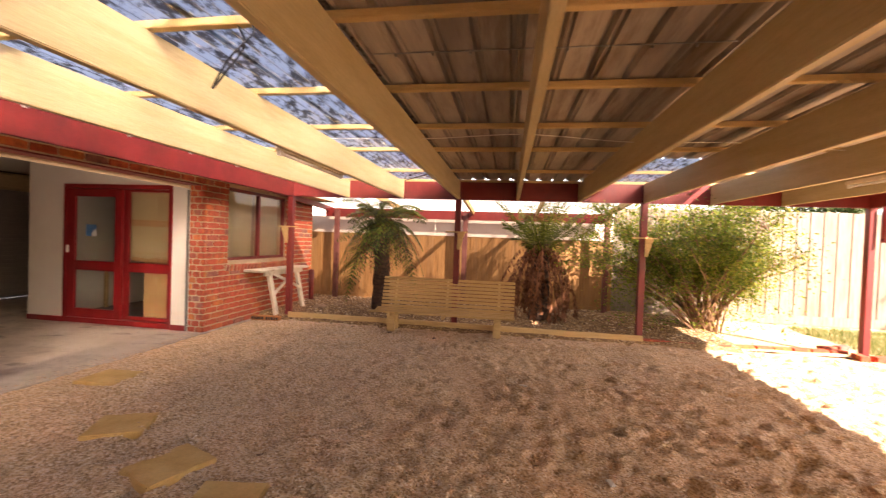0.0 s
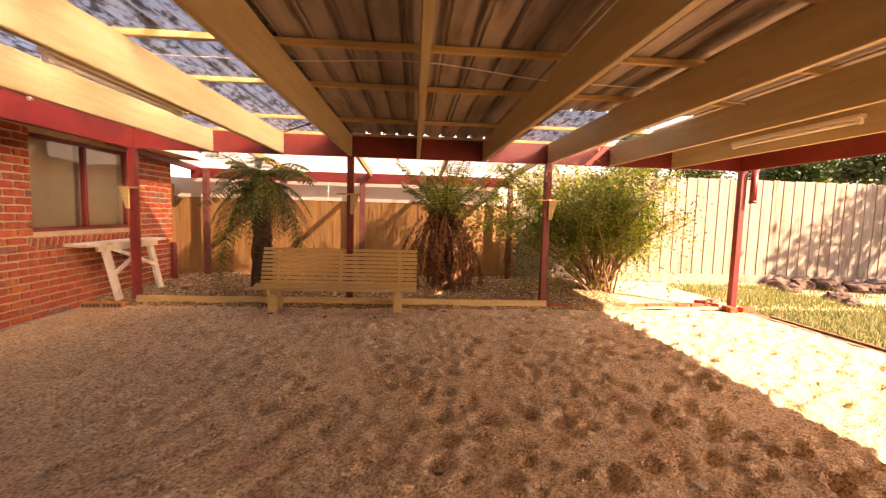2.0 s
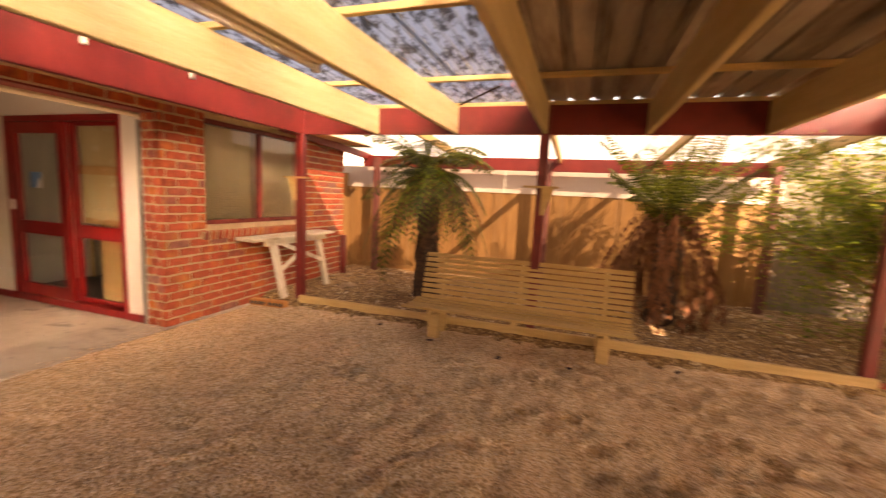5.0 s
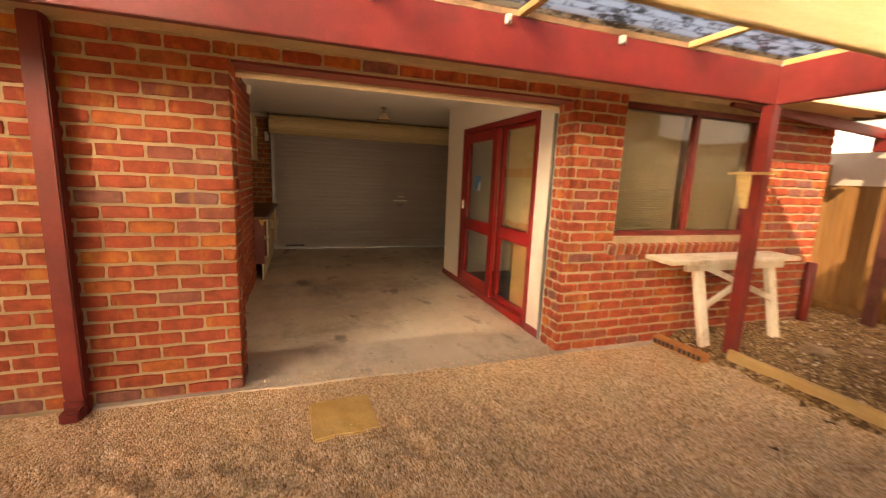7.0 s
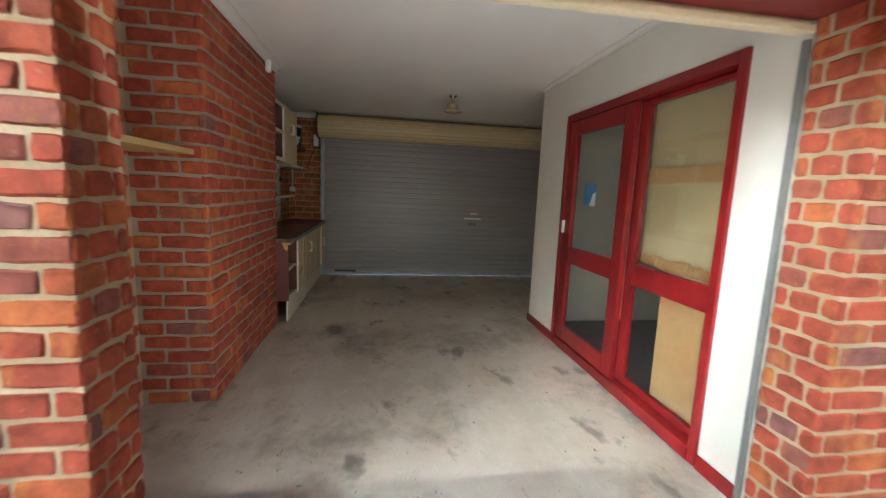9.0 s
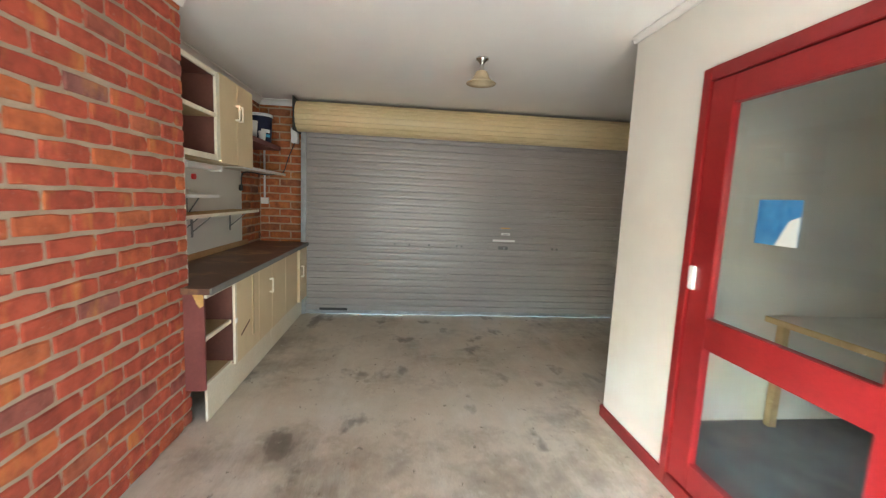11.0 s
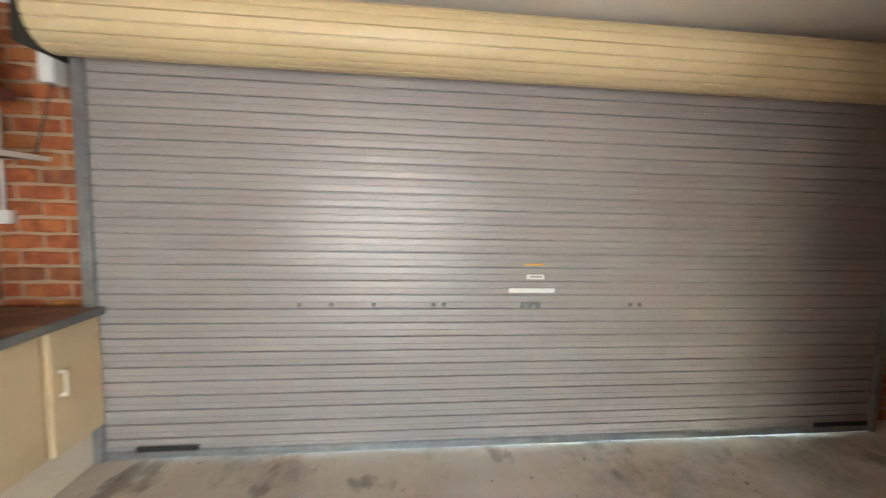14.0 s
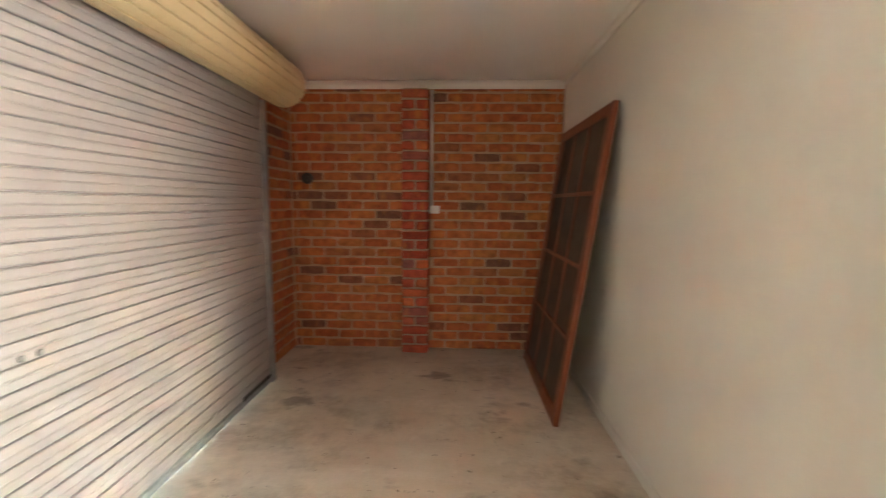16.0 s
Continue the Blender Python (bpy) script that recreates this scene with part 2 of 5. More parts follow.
def gravel_material(name, stops, scale):
    m, n, l, bs = node_mat(name)
    v = coords(n, l)
    vo = n.new("ShaderNodeTexVoronoi")
    vo.inputs["Scale"].default_value = scale
    l.new(v, vo.inputs["Vector"])
    sep = n.new("ShaderNodeSeparateColor")
    l.new(vo.outputs["Color"], sep.inputs[0])
    col = ramp(n, l, sep.outputs[0], stops)
    col = blend(n, l, col, ramp(n, l, tex_noise(n, l, v, 1.3, 5), [(0.3, (0.8, 0.78, 0.74)), (0.7, (1.12, 1.08, 1.0))]), 0.8, "MULTIPLY")
    l.new(col, bs.inputs["Base Color"])
    bs.inputs["Roughness"].default_value = 0.95
    mx = n.new("ShaderNodeMath")
    mx.operation = "SUBTRACT"
    l.new(tex_noise(n, l, v, 22, 5), mx.inputs[0])
    l.new(vo.outputs["Distance"], mx.inputs[1])
    bump(n, l, bs, mx.outputs[0], 0.8, 0.012)
    return m


def sheen(n, l, least):
    """Share of gloss: little face on, much at a glancing angle."""
    lw = n.new("ShaderNodeLayerWeight")
    lw.inputs["Blend"].default_value = 0.5
    pw = n.new("ShaderNodeMath")
    pw.operation = "POWER"
    pw.inputs[1].default_value = 4.0
    l.new(lw.outputs["Facing"], pw.inputs[0])
    mr = n.new("ShaderNodeMapRange")
    mr.inputs["To Min"].default_value = least
    mr.inputs["To Max"].default_value = 0.9
    l.new(pw.outputs[0], mr.inputs["Value"])
    return mr.outputs[0]


def clear_material(name, tint, dirt, dirt_scale, cover, rough):
    """Aged see-through sheet: scatters the light that it lets through, under grime that does not."""
    m, n, l, bs = node_mat(name)
    out = n["Material Output"]
    v = coords(n, l, (1, 0.45, 1))
    haze = n.new("ShaderNodeBsdfRefraction")
    haze.inputs["Color"].default_value = (*tint, 1)
    haze.inputs["Roughness"].default_value = rough
    haze.inputs["IOR"].default_value = 1.42
    bs.inputs["Base Color"].default_value = (*dirt, 1)
    bs.inputs["Roughness"].default_value = 0.9
    f = tex_noise(n, l, v, dirt_scale, 8, 0.75)
    fac = ramp(n, l, f, [(cover, (0, 0, 0)), (cover + 0.08, (0.9,) * 3)])
    mix = n.new("ShaderNodeMixShader")
    l.new(fac, mix.inputs[0]), l.new(haze.outputs[0], mix.inputs[1]), l.new(bs.outputs[0], mix.inputs[2])
    gl = n.new("ShaderNodeBsdfGlossy")
    gl.inputs["Roughness"].default_value = 0.15
    top = n.new("ShaderNodeMixShader")
    l.new(sheen(n, l, 0.03), top.inputs[0]), l.new(mix.outputs[0], top.inputs[1]), l.new(gl.outputs[0], top.inputs[2])
    l.new(top.outputs[0], out.inputs["Surface"])
    return m


def milky_material():
    """Milky white sheet: part of the sun passes straight, the rest is spread."""
    m, n, l, bs = node_mat("milky_roof_sheet")
    tr = n.new("ShaderNodeBsdfTransparent")
    tr.inputs["Color"].default_value = (0.50, 0.48, 0.45, 1)
    tl = n.new("ShaderNodeBsdfTranslucent")
    l.new(ramp(n, l, tex_noise(n, l, coords(n, l, (1, 0.3, 1)), 4.0, 6), [(0.35, (0.30, 0.28, 0.26)), (0.7, (0.52, 0.50, 0.48))]), tl.inputs["Color"])
    film = n.new("ShaderNodeMixShader")
    film.inputs[0].default_value = 0.5
    l.new(tr.outputs[0], film.inputs[1]), l.new(tl.outputs[0], film.inputs[2])
    l.new(film.outputs[0], n["Material Output"].inputs["Surface"])
    return m


def glass_material():
    m, n, l, bs = node_mat("window_glass")
    tr = n.new("ShaderNodeBsdfTransparent")
    tr.inputs["Color"].default_value = (0.90, 0.93, 0.92, 1)
    gl = n.new("ShaderNodeBsdfGlossy")
    gl.inputs["Roughness"].default_value = 0.02
    mix = n.new("ShaderNodeMixShader")
    l.new(sheen(n, l, 0.07), mix.inputs[0]), l.new(tr.outputs[0], mix.inputs[1]), l.new(gl.outputs[0], mix.inputs[2])
    l.new(mix.outputs[0], n["Material Output"].inputs["Surface"])
    return m


def leaf_material(name, stops, trans=0.35):
    m, n, l, bs = node_mat(name)
    ge = n.new("ShaderNodeNewGeometry")
    col = ramp(n, l, ge.outputs["Random Per Island"], stops)
    l.new(col, bs.inputs["Base Color"])
    bs.inputs["Roughness"].default_value = 0.5
    tl = n.new("ShaderNodeBsdfTranslucent")
    l.new(col, tl.inputs["Color"])
    mix = n.new("ShaderNodeMixShader")
    mix.inputs[0].default_value = trans
    l.new(bs.outputs[0], mix.inputs[1]), l.new(tl.outputs[0], mix.inputs[2])
    l.new(mix.outputs[0], n["Material Output"].inputs["Surface"])
    return m


M["concrete"] = concrete_material()
M["gravel"] = gravel_material("fine_gravel", [(0.0, (0.33, 0.20, 0.10)), (0.35, (0.66, 0.45, 0.26)), (0.7, (0.80, 0.61, 0.40)), (1.0, (0.88, 0.76, 0.60))], 95)
M["clear"] = clear_material("clear_roof_sheet", (0.40, 0.425, 0.43), (0.03, 0.026, 0.02), 12.0, 0.485, 0.6)
M["milky"] = milky_material()
M["glass"] = glass_material()
M["fern"] = leaf_material("fern_leaf", [(0.0, (0.026, 0.042, 0.005)), (0.55, (0.065, 0.095, 0.010)), (1.0, (0.17, 0.21, 0.022))])
M["leaf"] = leaf_material("shrub_leaf", [(0.0, (0.07, 0.13, 0.015)), (0.5, (0.15, 0.23, 0.025)), (0.85, (0.28, 0.33, 0.05)), (1.0, (0.38, 0.30, 0.08))], 0.5)
M["flower"] = leaf_material("pink_blossom", [(0.0, (0.45, 0.18, 0.26)), (1.0, (0.6, 0.34, 0.4))])
M["grass"] = leaf_material("grass_blade", [(0.0, (0.08, 0.13, 0.03)), (0.5, (0.15, 0.20, 0.055)), (1.0, (0.36, 0.33, 0.17))])
M["pine"] = leaf_material("far_tree_leaf", [(0.0, (0.02, 0.05, 0.012)), (0.7, (0.045, 0.09, 0.02)), (1.0, (0.09, 0.14, 0.03))], 0.2)

# ---------- mesh helpers ----------
def mesh_of(name, bm, material, smooth=False):
    me = bpy.data.meshes.new(name)
    bm.normal_update()
    bm.to_mesh(me)
    bm.free()
    for mt in (material if isinstance(material, (list, tuple)) else [material]):
        me.materials.append(mt)
    if smooth:
        me.polygons.foreach_set("use_smooth", [True] * len(me.polygons))
    return me


def part(name, bm, material, parent=None, label="", smooth=False):
    """One mesh object, in world coordinates, under a thing or a part."""
    ob = new(name, mesh_of(name, bm, material, smooth))
    if parent is not None:
        ob.parent = parent
        if parent.type == "EMPTY":
            ob.matrix_parent_inverse = Matrix.Translation(-parent.location)
    if label:
        tagged(ob, label)
    return ob


def thing(name, at, label, category, group="", kind=""):
    ob = new(name)
    ob.location = at
    ob.empty_display_size = 0.1
    return tagged(ob, label, category, group, kind)


def box(bm, x0, x1, y0, y1, z0, z1, bevel=0.0, m=None):
    x0, x1 = min(x0, x1), max(x0, x1)
    y0, y1 = min(y0, y1), max(y0, y1)
    r = bmesh.ops.create_cube(bm, size=1.0)
    vs = r["verts"]
    for v in vs:
        v.co = Vector(((x0 + x1) / 2 + v.co.x * (x1 - x0), (y0 + y1) / 2 + v.co.y * (y1 - y0), (z0 + z1) / 2 + v.co.z * (z1 - z0)))
    if bevel:
        es = {e for v in vs for e in v.link_edges}
        b = bmesh.ops.bevel(bm, geom=list(es), offset=bevel, segments=2, affect="EDGES", clamp_overlap=True)
        vs = list({v for f in b["faces"] for v in f.verts} | {v for v in vs if v.is_valid})
    if m is not None:
        vs = [v for v in vs if v.is_valid]
        seen, todo = set(vs), list(vs)
        while todo:
            v = todo.pop()
            for e in v.link_edges:
                o = e.other_vert(v)
                if o not in seen:
                    seen.add(o), todo.append(o)
        bmesh.ops.transform(bm, matrix=m, verts=list(seen))
    return bm


def prism(bm, pts, z0, z1):
    """An upright prism over a flat outline."""
    lo, hi = [bm.verts.new((x, y, z0)) for x, y in pts], [bm.verts.new((x, y, z1)) for x, y in pts]
    n = len(pts)
    bm.faces.new(lo), bm.faces.new(hi)
    for i in range(n):
        bm.faces.new((lo[i], lo[(i + 1) % n], hi[(i + 1) % n], hi[i]))
    bmesh.ops.recalc_face_normals(bm, faces=bm.faces)
    return bm


def slab(name, x0, x1, y0, y1, z0, z1, material, parent=None, label="", bevel=0.0):
    return part(name, box(bmesh.new(), x0, x1, y0, y1, z0, z1, bevel), material, parent, label)


def rod(bm, a, b, r, sides=10, r2=None):
    """A round bar from a to b."""
    a, b = Vector(a), Vector(b)
    d = b - a
    m = Matrix.Translation((a + b) / 2) @ d.to_track_quat("Z", "Y").to_matrix().to_4x4()
    bmesh.ops.create_cone(bm, cap_ends=True, segments=sides, radius1=r, radius2=r if r2 is None else r2, depth=d.length, matrix=m)
    return bm


def stick(bm, a, b, w, h, bevel=0.004, up=(0, 0, 1)):
    """A squared bar from a to b, w wide and h deep (towards up)."""
    a, b = Vector(a), Vector(b)
    d = (b - a)
    zax = d.normalized()
    xax = zax.cross(Vector(up)).normalized()
    yax = zax.cross(xax)
    m = Matrix((xax, yax, zax)).transposed().to_4x4()
    m.translation = (a + b) / 2
    return box(bm, -w / 2, w / 2, -h / 2, h / 2, -d.length / 2, d.length / 2, bevel, m)


def lathe(bm, profile, at, sides=24):
    """Turns (radius, height) pairs about the upright axis at a place."""
    rings = []
    for r, z in profile:
        rings.append([bm.verts.new((at[0] + r * math.cos(2 * math.pi * k / sides), at[1] + r * math.sin(2 * math.pi * k / sides), at[2] + z)) for k in range(sides)])
    for a, b in zip(rings, rings[1:]):
        for k in range(sides):
            bm.faces.new((a[k], a[(k + 1) % sides], b[(k + 1) % sides], b[k]))
    bm.faces.new(list(reversed(rings[0])))
    bm.faces.new(rings[-1])
    return bm


def structure(ob, label, category="structure"):
    return tagged(ob, label, category, "", "structure")


# ---------- brickwork ----------
COURSE, JOINT, BL = 0.086, 0.013, 0.227
brick_cache = {}
brick_rng = random.Random(5)


def brick_mesh(length, k, kind="brick"):
    key = (round(length, 2), k, kind)
    if key not in brick_cache:
        r = random.Random(hash((int(length * 100), k, 3)) & 0xffff)
        hx, hz = round(length, 2) / 2, (COURSE - JOINT) / 2
        OUT = ((-1, -1), (-0.35, -1), (0.35, -1), (1, -1), (1, 0), (1, 1), (0.35, 1), (-0.35, 1), (-1, 1), (-1, 0))
        def loop(y, inset, jit):
            pts = []
            for sx, sz in OUT:
                soft = 0.003 if abs(sx) == 1 and abs(sz) == 1 and inset else 0.0
                pts.append((sx * (hx - inset - soft) + r.uniform(-jit, jit), y + r.uniform(-jit, jit) * 0.4, sz * (hz - inset - soft) + r.uniform(-jit, jit)))
            return pts
        verts = loop(-0.02, 0, 0.0) + loop(0.001, 0.001, 0.0035) + loop(0.0095, 0.0065, 0.004)
        n = len(OUT)
        faces = [(a + i, a + (i + 1) % n, a + n + (i + 1) % n, a + n + i) for a in (0, n) for i in range(n)]
        faces += [(20, 21, 28, 29), (21, 22, 27, 28), (22, 23, 24), (22, 24, 25, 26), (22, 26, 27)]
        me = bpy.data.meshes.new("brick")
        me.from_pydata(verts, [], faces)
        me.materials.append(M[kind])
        brick_cache[key] = me
    return brick_cache[key]


brick_jobs = []


def lay_bricks(wall, axis, face, out, u0, u1, z0, z1, holes=(), start=0.0, unit=BL, kind="brick"):
    """Remember a face of brickwork, laid once everything else stands. axis: the way the courses run; out: the way they face."""
    brick_jobs.append((wall, axis, face, out, u0, u1, z0, z1, holes, start, unit, kind))


def lay_all():
    turn = {("y", 1): -90, ("y", -1): 90, ("x", 1): 0, ("x", -1): 180}
    for wall, axis, face, out, u0, u1, z0, z1, holes, start, unit, kind in brick_jobs:
        rz = turn[(axis, out)]
        rows = int(round((z1 - z0) / COURSE))
        for c in range(rows):
            zc = z0 + (c + 0.5) * COURSE
            u = u0 + start - (((unit + JOINT) / 2) if c % 2 else 0.0) - unit - JOINT
            while u < u1:
                spans = [(max(u, u0), min(u + unit, u1))]
                for h0, h1, g0, g1 in holes:
                    if g0 - 0.03 < zc < g1 + 0.03:
                        cut = []
                        for a, b in spans:
                            if b <= h0 or a >= h1:
                                cut.append((a, b))
                            else:
                                cut += [(a, h0), (h1, b)]
                        spans = cut
                for a, b in spans:
                    if b - a > 0.035:
                        me = brick_mesh(b - a, brick_rng.randrange(4), kind)
                        ob = new("brick", me)
                        mid = (a + b) / 2
                        p = (face, mid) if axis == "y" else (mid, face)
                        ob.matrix_basis = pose(p[0], p[1], zc + brick_rng.uniform(-0.0015, 0.0015), 0, 0, rz + brick_rng.uniform(-0.5, 0.5))
                        ob.parent = wall
                u += unit + JOINT

# ---------- the setting: ground ----------
def grid_sheet(name, x0, x1, y0, y1, step, height, material, smooth=True):
    nx, ny = int(round((x1 - x0) / step)) + 1, int(round((y1 - y0) / step)) + 1
    verts, faces = [], []
    for j in range(ny):
        for i in range(nx):
            x, y = x0 + (x1 - x0) * i / (nx - 1), y0 + (y1 - y0) * j / (ny - 1)
            verts.append((x, y, height(x, y)))
    for j in range(ny - 1):
        for i in range(nx - 1):
            a = j * nx + i
            faces.append((a, a + 1, a + nx + 1, a + nx))
    me = bpy.data.meshes.new(name)
    me.from_pydata(verts, [], faces)
    me.materials.append(material)
    me.polygons.foreach_set("use_smooth", [smooth] * len(faces))
    return new(name, me)


dents = [(random.uniform(-3.8, 4.7), random.uniform(-0.5, 6.5), random.uniform(0.04, 0.09), random.uniform(0.018, 0.05)) for _ in range(2300)]
cells = {}
for d in dents:
    for i in range(-1, 2):
        for j in range(-1, 2):
            cells.setdefault((math.floor(d[0] / 0.3) + i, math.floor(d[1] / 0.3) + j), []).append(d)


def gravel_z(x, y):
    z = 0.012 * noise.noise((x * 1.3, y * 1.3, 0)) + 0.014 * noise.noise((x * 5, y * 7, 4)) + 0.006 * noise.noise((x * 14, y * 17, 8))
    for dx, dy, r, h in cells.get((math.floor(x / 0.3), math.floor(y / 0.3)), ()):
        q = ((x - dx) ** 2 + (y - dy) ** 2) / (r * r)
        if q < 4:
            z += -h * math.exp(-q * 1.6) + 0.45 * h * math.exp(-(q - 1.6) ** 2 * 2)
    return z


ground = slab("ground", -400, 400, -400, 400, -0.4, -0.06, M["mulch"])
structure(ground, "bare brown earth reaching out past the fences", "ground")
gravel = grid_sheet("gravel_yard", -4.32, 4.75, -3.5, 6.62, 0.035, gravel_z, M["gravel"])
structure(gravel, "fine brown gravel floor trodden into soft dents", "gravel")


def bed_z(x, y):
    z = 0.07 + 0.03 * noise.noise((x * 1.7, y * 1.7, 3)) + 0.02 * noise.noise((x * 6, y * 6, 1))
    edge = min(1.0, max(0.0, (y - 6.46) / 0.16))
    return -0.03 + (z + 0.03) * edge


M["bed"] = gravel_material("bark_and_pebbles", [(0.0, (0.09, 0.05, 0.022)), (0.45, (0.24, 0.145, 0.065)), (0.8, (0.40, 0.27, 0.13)), (1.0, (0.62, 0.50, 0.34))], 55)
bed = grid_sheet("garden_bed", -4.6, 3.1, 6.46, 9.25, 0.06, bed_z, M["bed"])
structure(bed, "raised garden bed of tan bark and pebbles", "garden bed")
yard = grid_sheet("side_yard", 3.1, 14.0, 6.62, 9.3, 0.08, lambda x, y: 0.01 + 0.02 * noise.noise((x * 2, y * 2, 3)), M["gravel"])
structure(yard, "pale gravel strip along the tall fence", "gravel")
soil = grid_sheet("side_soil", 4.75, 14.0, -3.5, 6.62, 0.12, lambda x, y: 0.0 + 0.02 * noise.noise((x * 2, y * 2, 3)), M["mulch"])
structure(soil, "dry soil under a thin lawn", "soil")

floor = slab("floor", -9.9, -4.30, 2.1, 8.4, -0.1, 0.012, M["concrete"])
structure(floor, "stained grey concrete garage floor slab", "floor")

# ---------- the setting: house walls ----------
OPEN_L, OPEN_R, HEAD = 2.896, 5.30, 2.064
wall_front_left = slab("wall_front_left", -4.59, -4.355, -4.0, OPEN_L - 0.005, -0.1, 2.4, M["mortar"])
structure(wall_front_left, "red brick outside wall with cream mortar joints", "wall")
lay_bricks(wall_front_left, "y", -4.355, 1, 0.55, OPEN_L, 0.0, 2.15, start=0.11)
lay_bricks(wall_front_left, "x", OPEN_L - 0.005, 1, -4.59, -4.35, 0.0, 2.064, unit=0.11)

WIN = (5.78, 7.40, 0.99, 2.10)
bm = bmesh.new()
box(bm, -4.59, -4.355, OPEN_R + 0.005, WIN[0], -0.1, 2.4)
box(bm, -4.59, -4.355, WIN[1], 8.42, -0.1, 2.4)
box(bm, -4.59, -4.355, WIN[0], WIN[1], -0.1, WIN[2])
box(bm, -4.59, -4.355, WIN[0], WIN[1], WIN[3], 2.4)
wall_front_right = part("wall_front_right", bm, M["mortar"])
structure(wall_front_right, "red brick outside wall with a wide window", "wall")
lay_bricks(wall_front_right, "y", -4.355, 1, OPEN_R, 8.42, 0.0, 2.15, holes=[(WIN[0], WIN[1], 0.86, WIN[3] + 0.05)], start=0.17)
lay_bricks(wall_front_right, "x", OPEN_R + 0.005, -1, -4.59, -4.35, 0.0, 2.064, unit=0.11)
lay_bricks(wall_front_right, "x", 8.42, 1, -4.59, -4.35, 0.0, 2.15, unit=0.11)
bm = box(bmesh.new(), -4.59, -4.358, OPEN_L - 0.005, OPEN_R + 0.005, HEAD, 2.4)
wall_over_opening = structure(part("wall_over_opening", bm, M["mortar"]), "course of red brick over the wide opening", "wall")
lay_bricks(wall_over_opening, "y", -4.355, 1, OPEN_L, OPEN_R, HEAD, 2.15, start=0.05)

CEIL = 2.42
wall_left = structure(slab("wall_left", -9.95, -4.59, 2.1, 2.30, -0.1, CEIL, M["mortar_brown"]), "red brick side wall of the garage", "wall")
lay_bricks(wall_left, "x", 2.30, 1, -9.72, -8.4, 0.86, CEIL, holes=[(-9.17, -8.3, 0.8, 1.57)], start=0.06, kind="brick_inner")
lay_bricks(wall_left, "x", 2.30, 1, -5.69, -4.60, 0.01, CEIL, start=0.03)
bm = bmesh.new()
box(bm, -7.28, -5.71, 2.30, 2.70, -0.05, CEIL)
wall_nib = structure(part("wall_nib", bm, M["mortar_dark"]), "projecting red brick chimney-like nib inside the garage", "wall")
lay_bricks(wall_nib, "x", 2.70, 1, -7.28, -5.70, 0.01, CEIL, start=0.1)
lay_bricks(wall_nib, "y", -5.71, 1, 2.30, 2.70, 0.01, CEIL, start=0.03)
wall_end_left = structure(slab("wall_end_left", -9.95, -9.73, 2.30, 2.87, -0.1, CEIL, M["mortar_brown"]), "short red brick return beside the roller door", "wall")
lay_bricks(wall_end_left, "y", -9.73, 1, 2.31, 2.82, 0.01, CEIL, start=0.1, kind="brick_inner")
wall_end_right = structure(slab("wall_end_right", -9.95, -9.73, 7.44, 8.40, -0.1, CEIL, M["mortar_brown"]), "short red brick return at the far end", "wall")
lay_bricks(wall_end_right, "y", -9.73, 1, 7.49, 8.25, 0.01, CEIL, start=0.14, kind="brick_inner")
wall_back = structure(slab("wall_back", -9.73, -7.28, 8.26, 8.45, -0.1, CEIL, M["mortar_brown"]), "red brick end wall with a narrow pier", "wall")
lay_bricks(wall_back, "x", 8.26, -1, -9.72, -8.70, 0.01, CEIL, start=0.05, kind="brick_inner")
lay_bricks(wall_back, "x", 8.26, -1, -8.47, -7.30, 0.01, CEIL, start=0.16, kind="brick_inner")
pilaster = structure(slab("brick_pier", -8.695, -8.475, 8.125, 8.26, -0.1, 2.336, M["mortar_dark"]), "narrow brick pier standing proud of the wall", "pier")
lay_bricks(pilaster, "x", 8.12, -1, -8.70, -8.47, 0.01, CEIL - 0.05, start=0.0, unit=0.228)
lay_bricks(pilaster, "y", -8.475, 1, 8.12, 8.255, 0.01, CEIL - 0.05, unit=0.13)
wall_over_roller = structure(slab("wall_over_roller", -9.95, -9.66, 2.84, 7.48, 2.06, CEIL, M["mortar_dark"]), "wall strip over the roller door", "wall")

# plastered partition with the sliding door, and its return
DX0, DX1, DZ1 = -6.66, -4.86, 2.045
bm = bmesh.new()
box(bm, -7.29, DX0, 5.30, 5.40, -0.05, CEIL)
box(bm, DX1, -4.60, 5.30, 5.40, -0.05, CEIL)
box(bm, DX0, DX1, 5.30, 5.40, DZ1, CEIL)
box(bm, -7.29, -7.19, 5.40, 8.26, -0.05, CEIL)
wall_partition = structure(part("wall_partition", bm, M["plaster"]), "plain off-white plaster partition wall", "wall")
ceiling = structure(slab("ceiling", -9.95, -4.60, 2.1, 8.45, CEIL, CEIL + 0.12, M["ceiling"]), "flat white painted plaster ceiling", "ceiling")


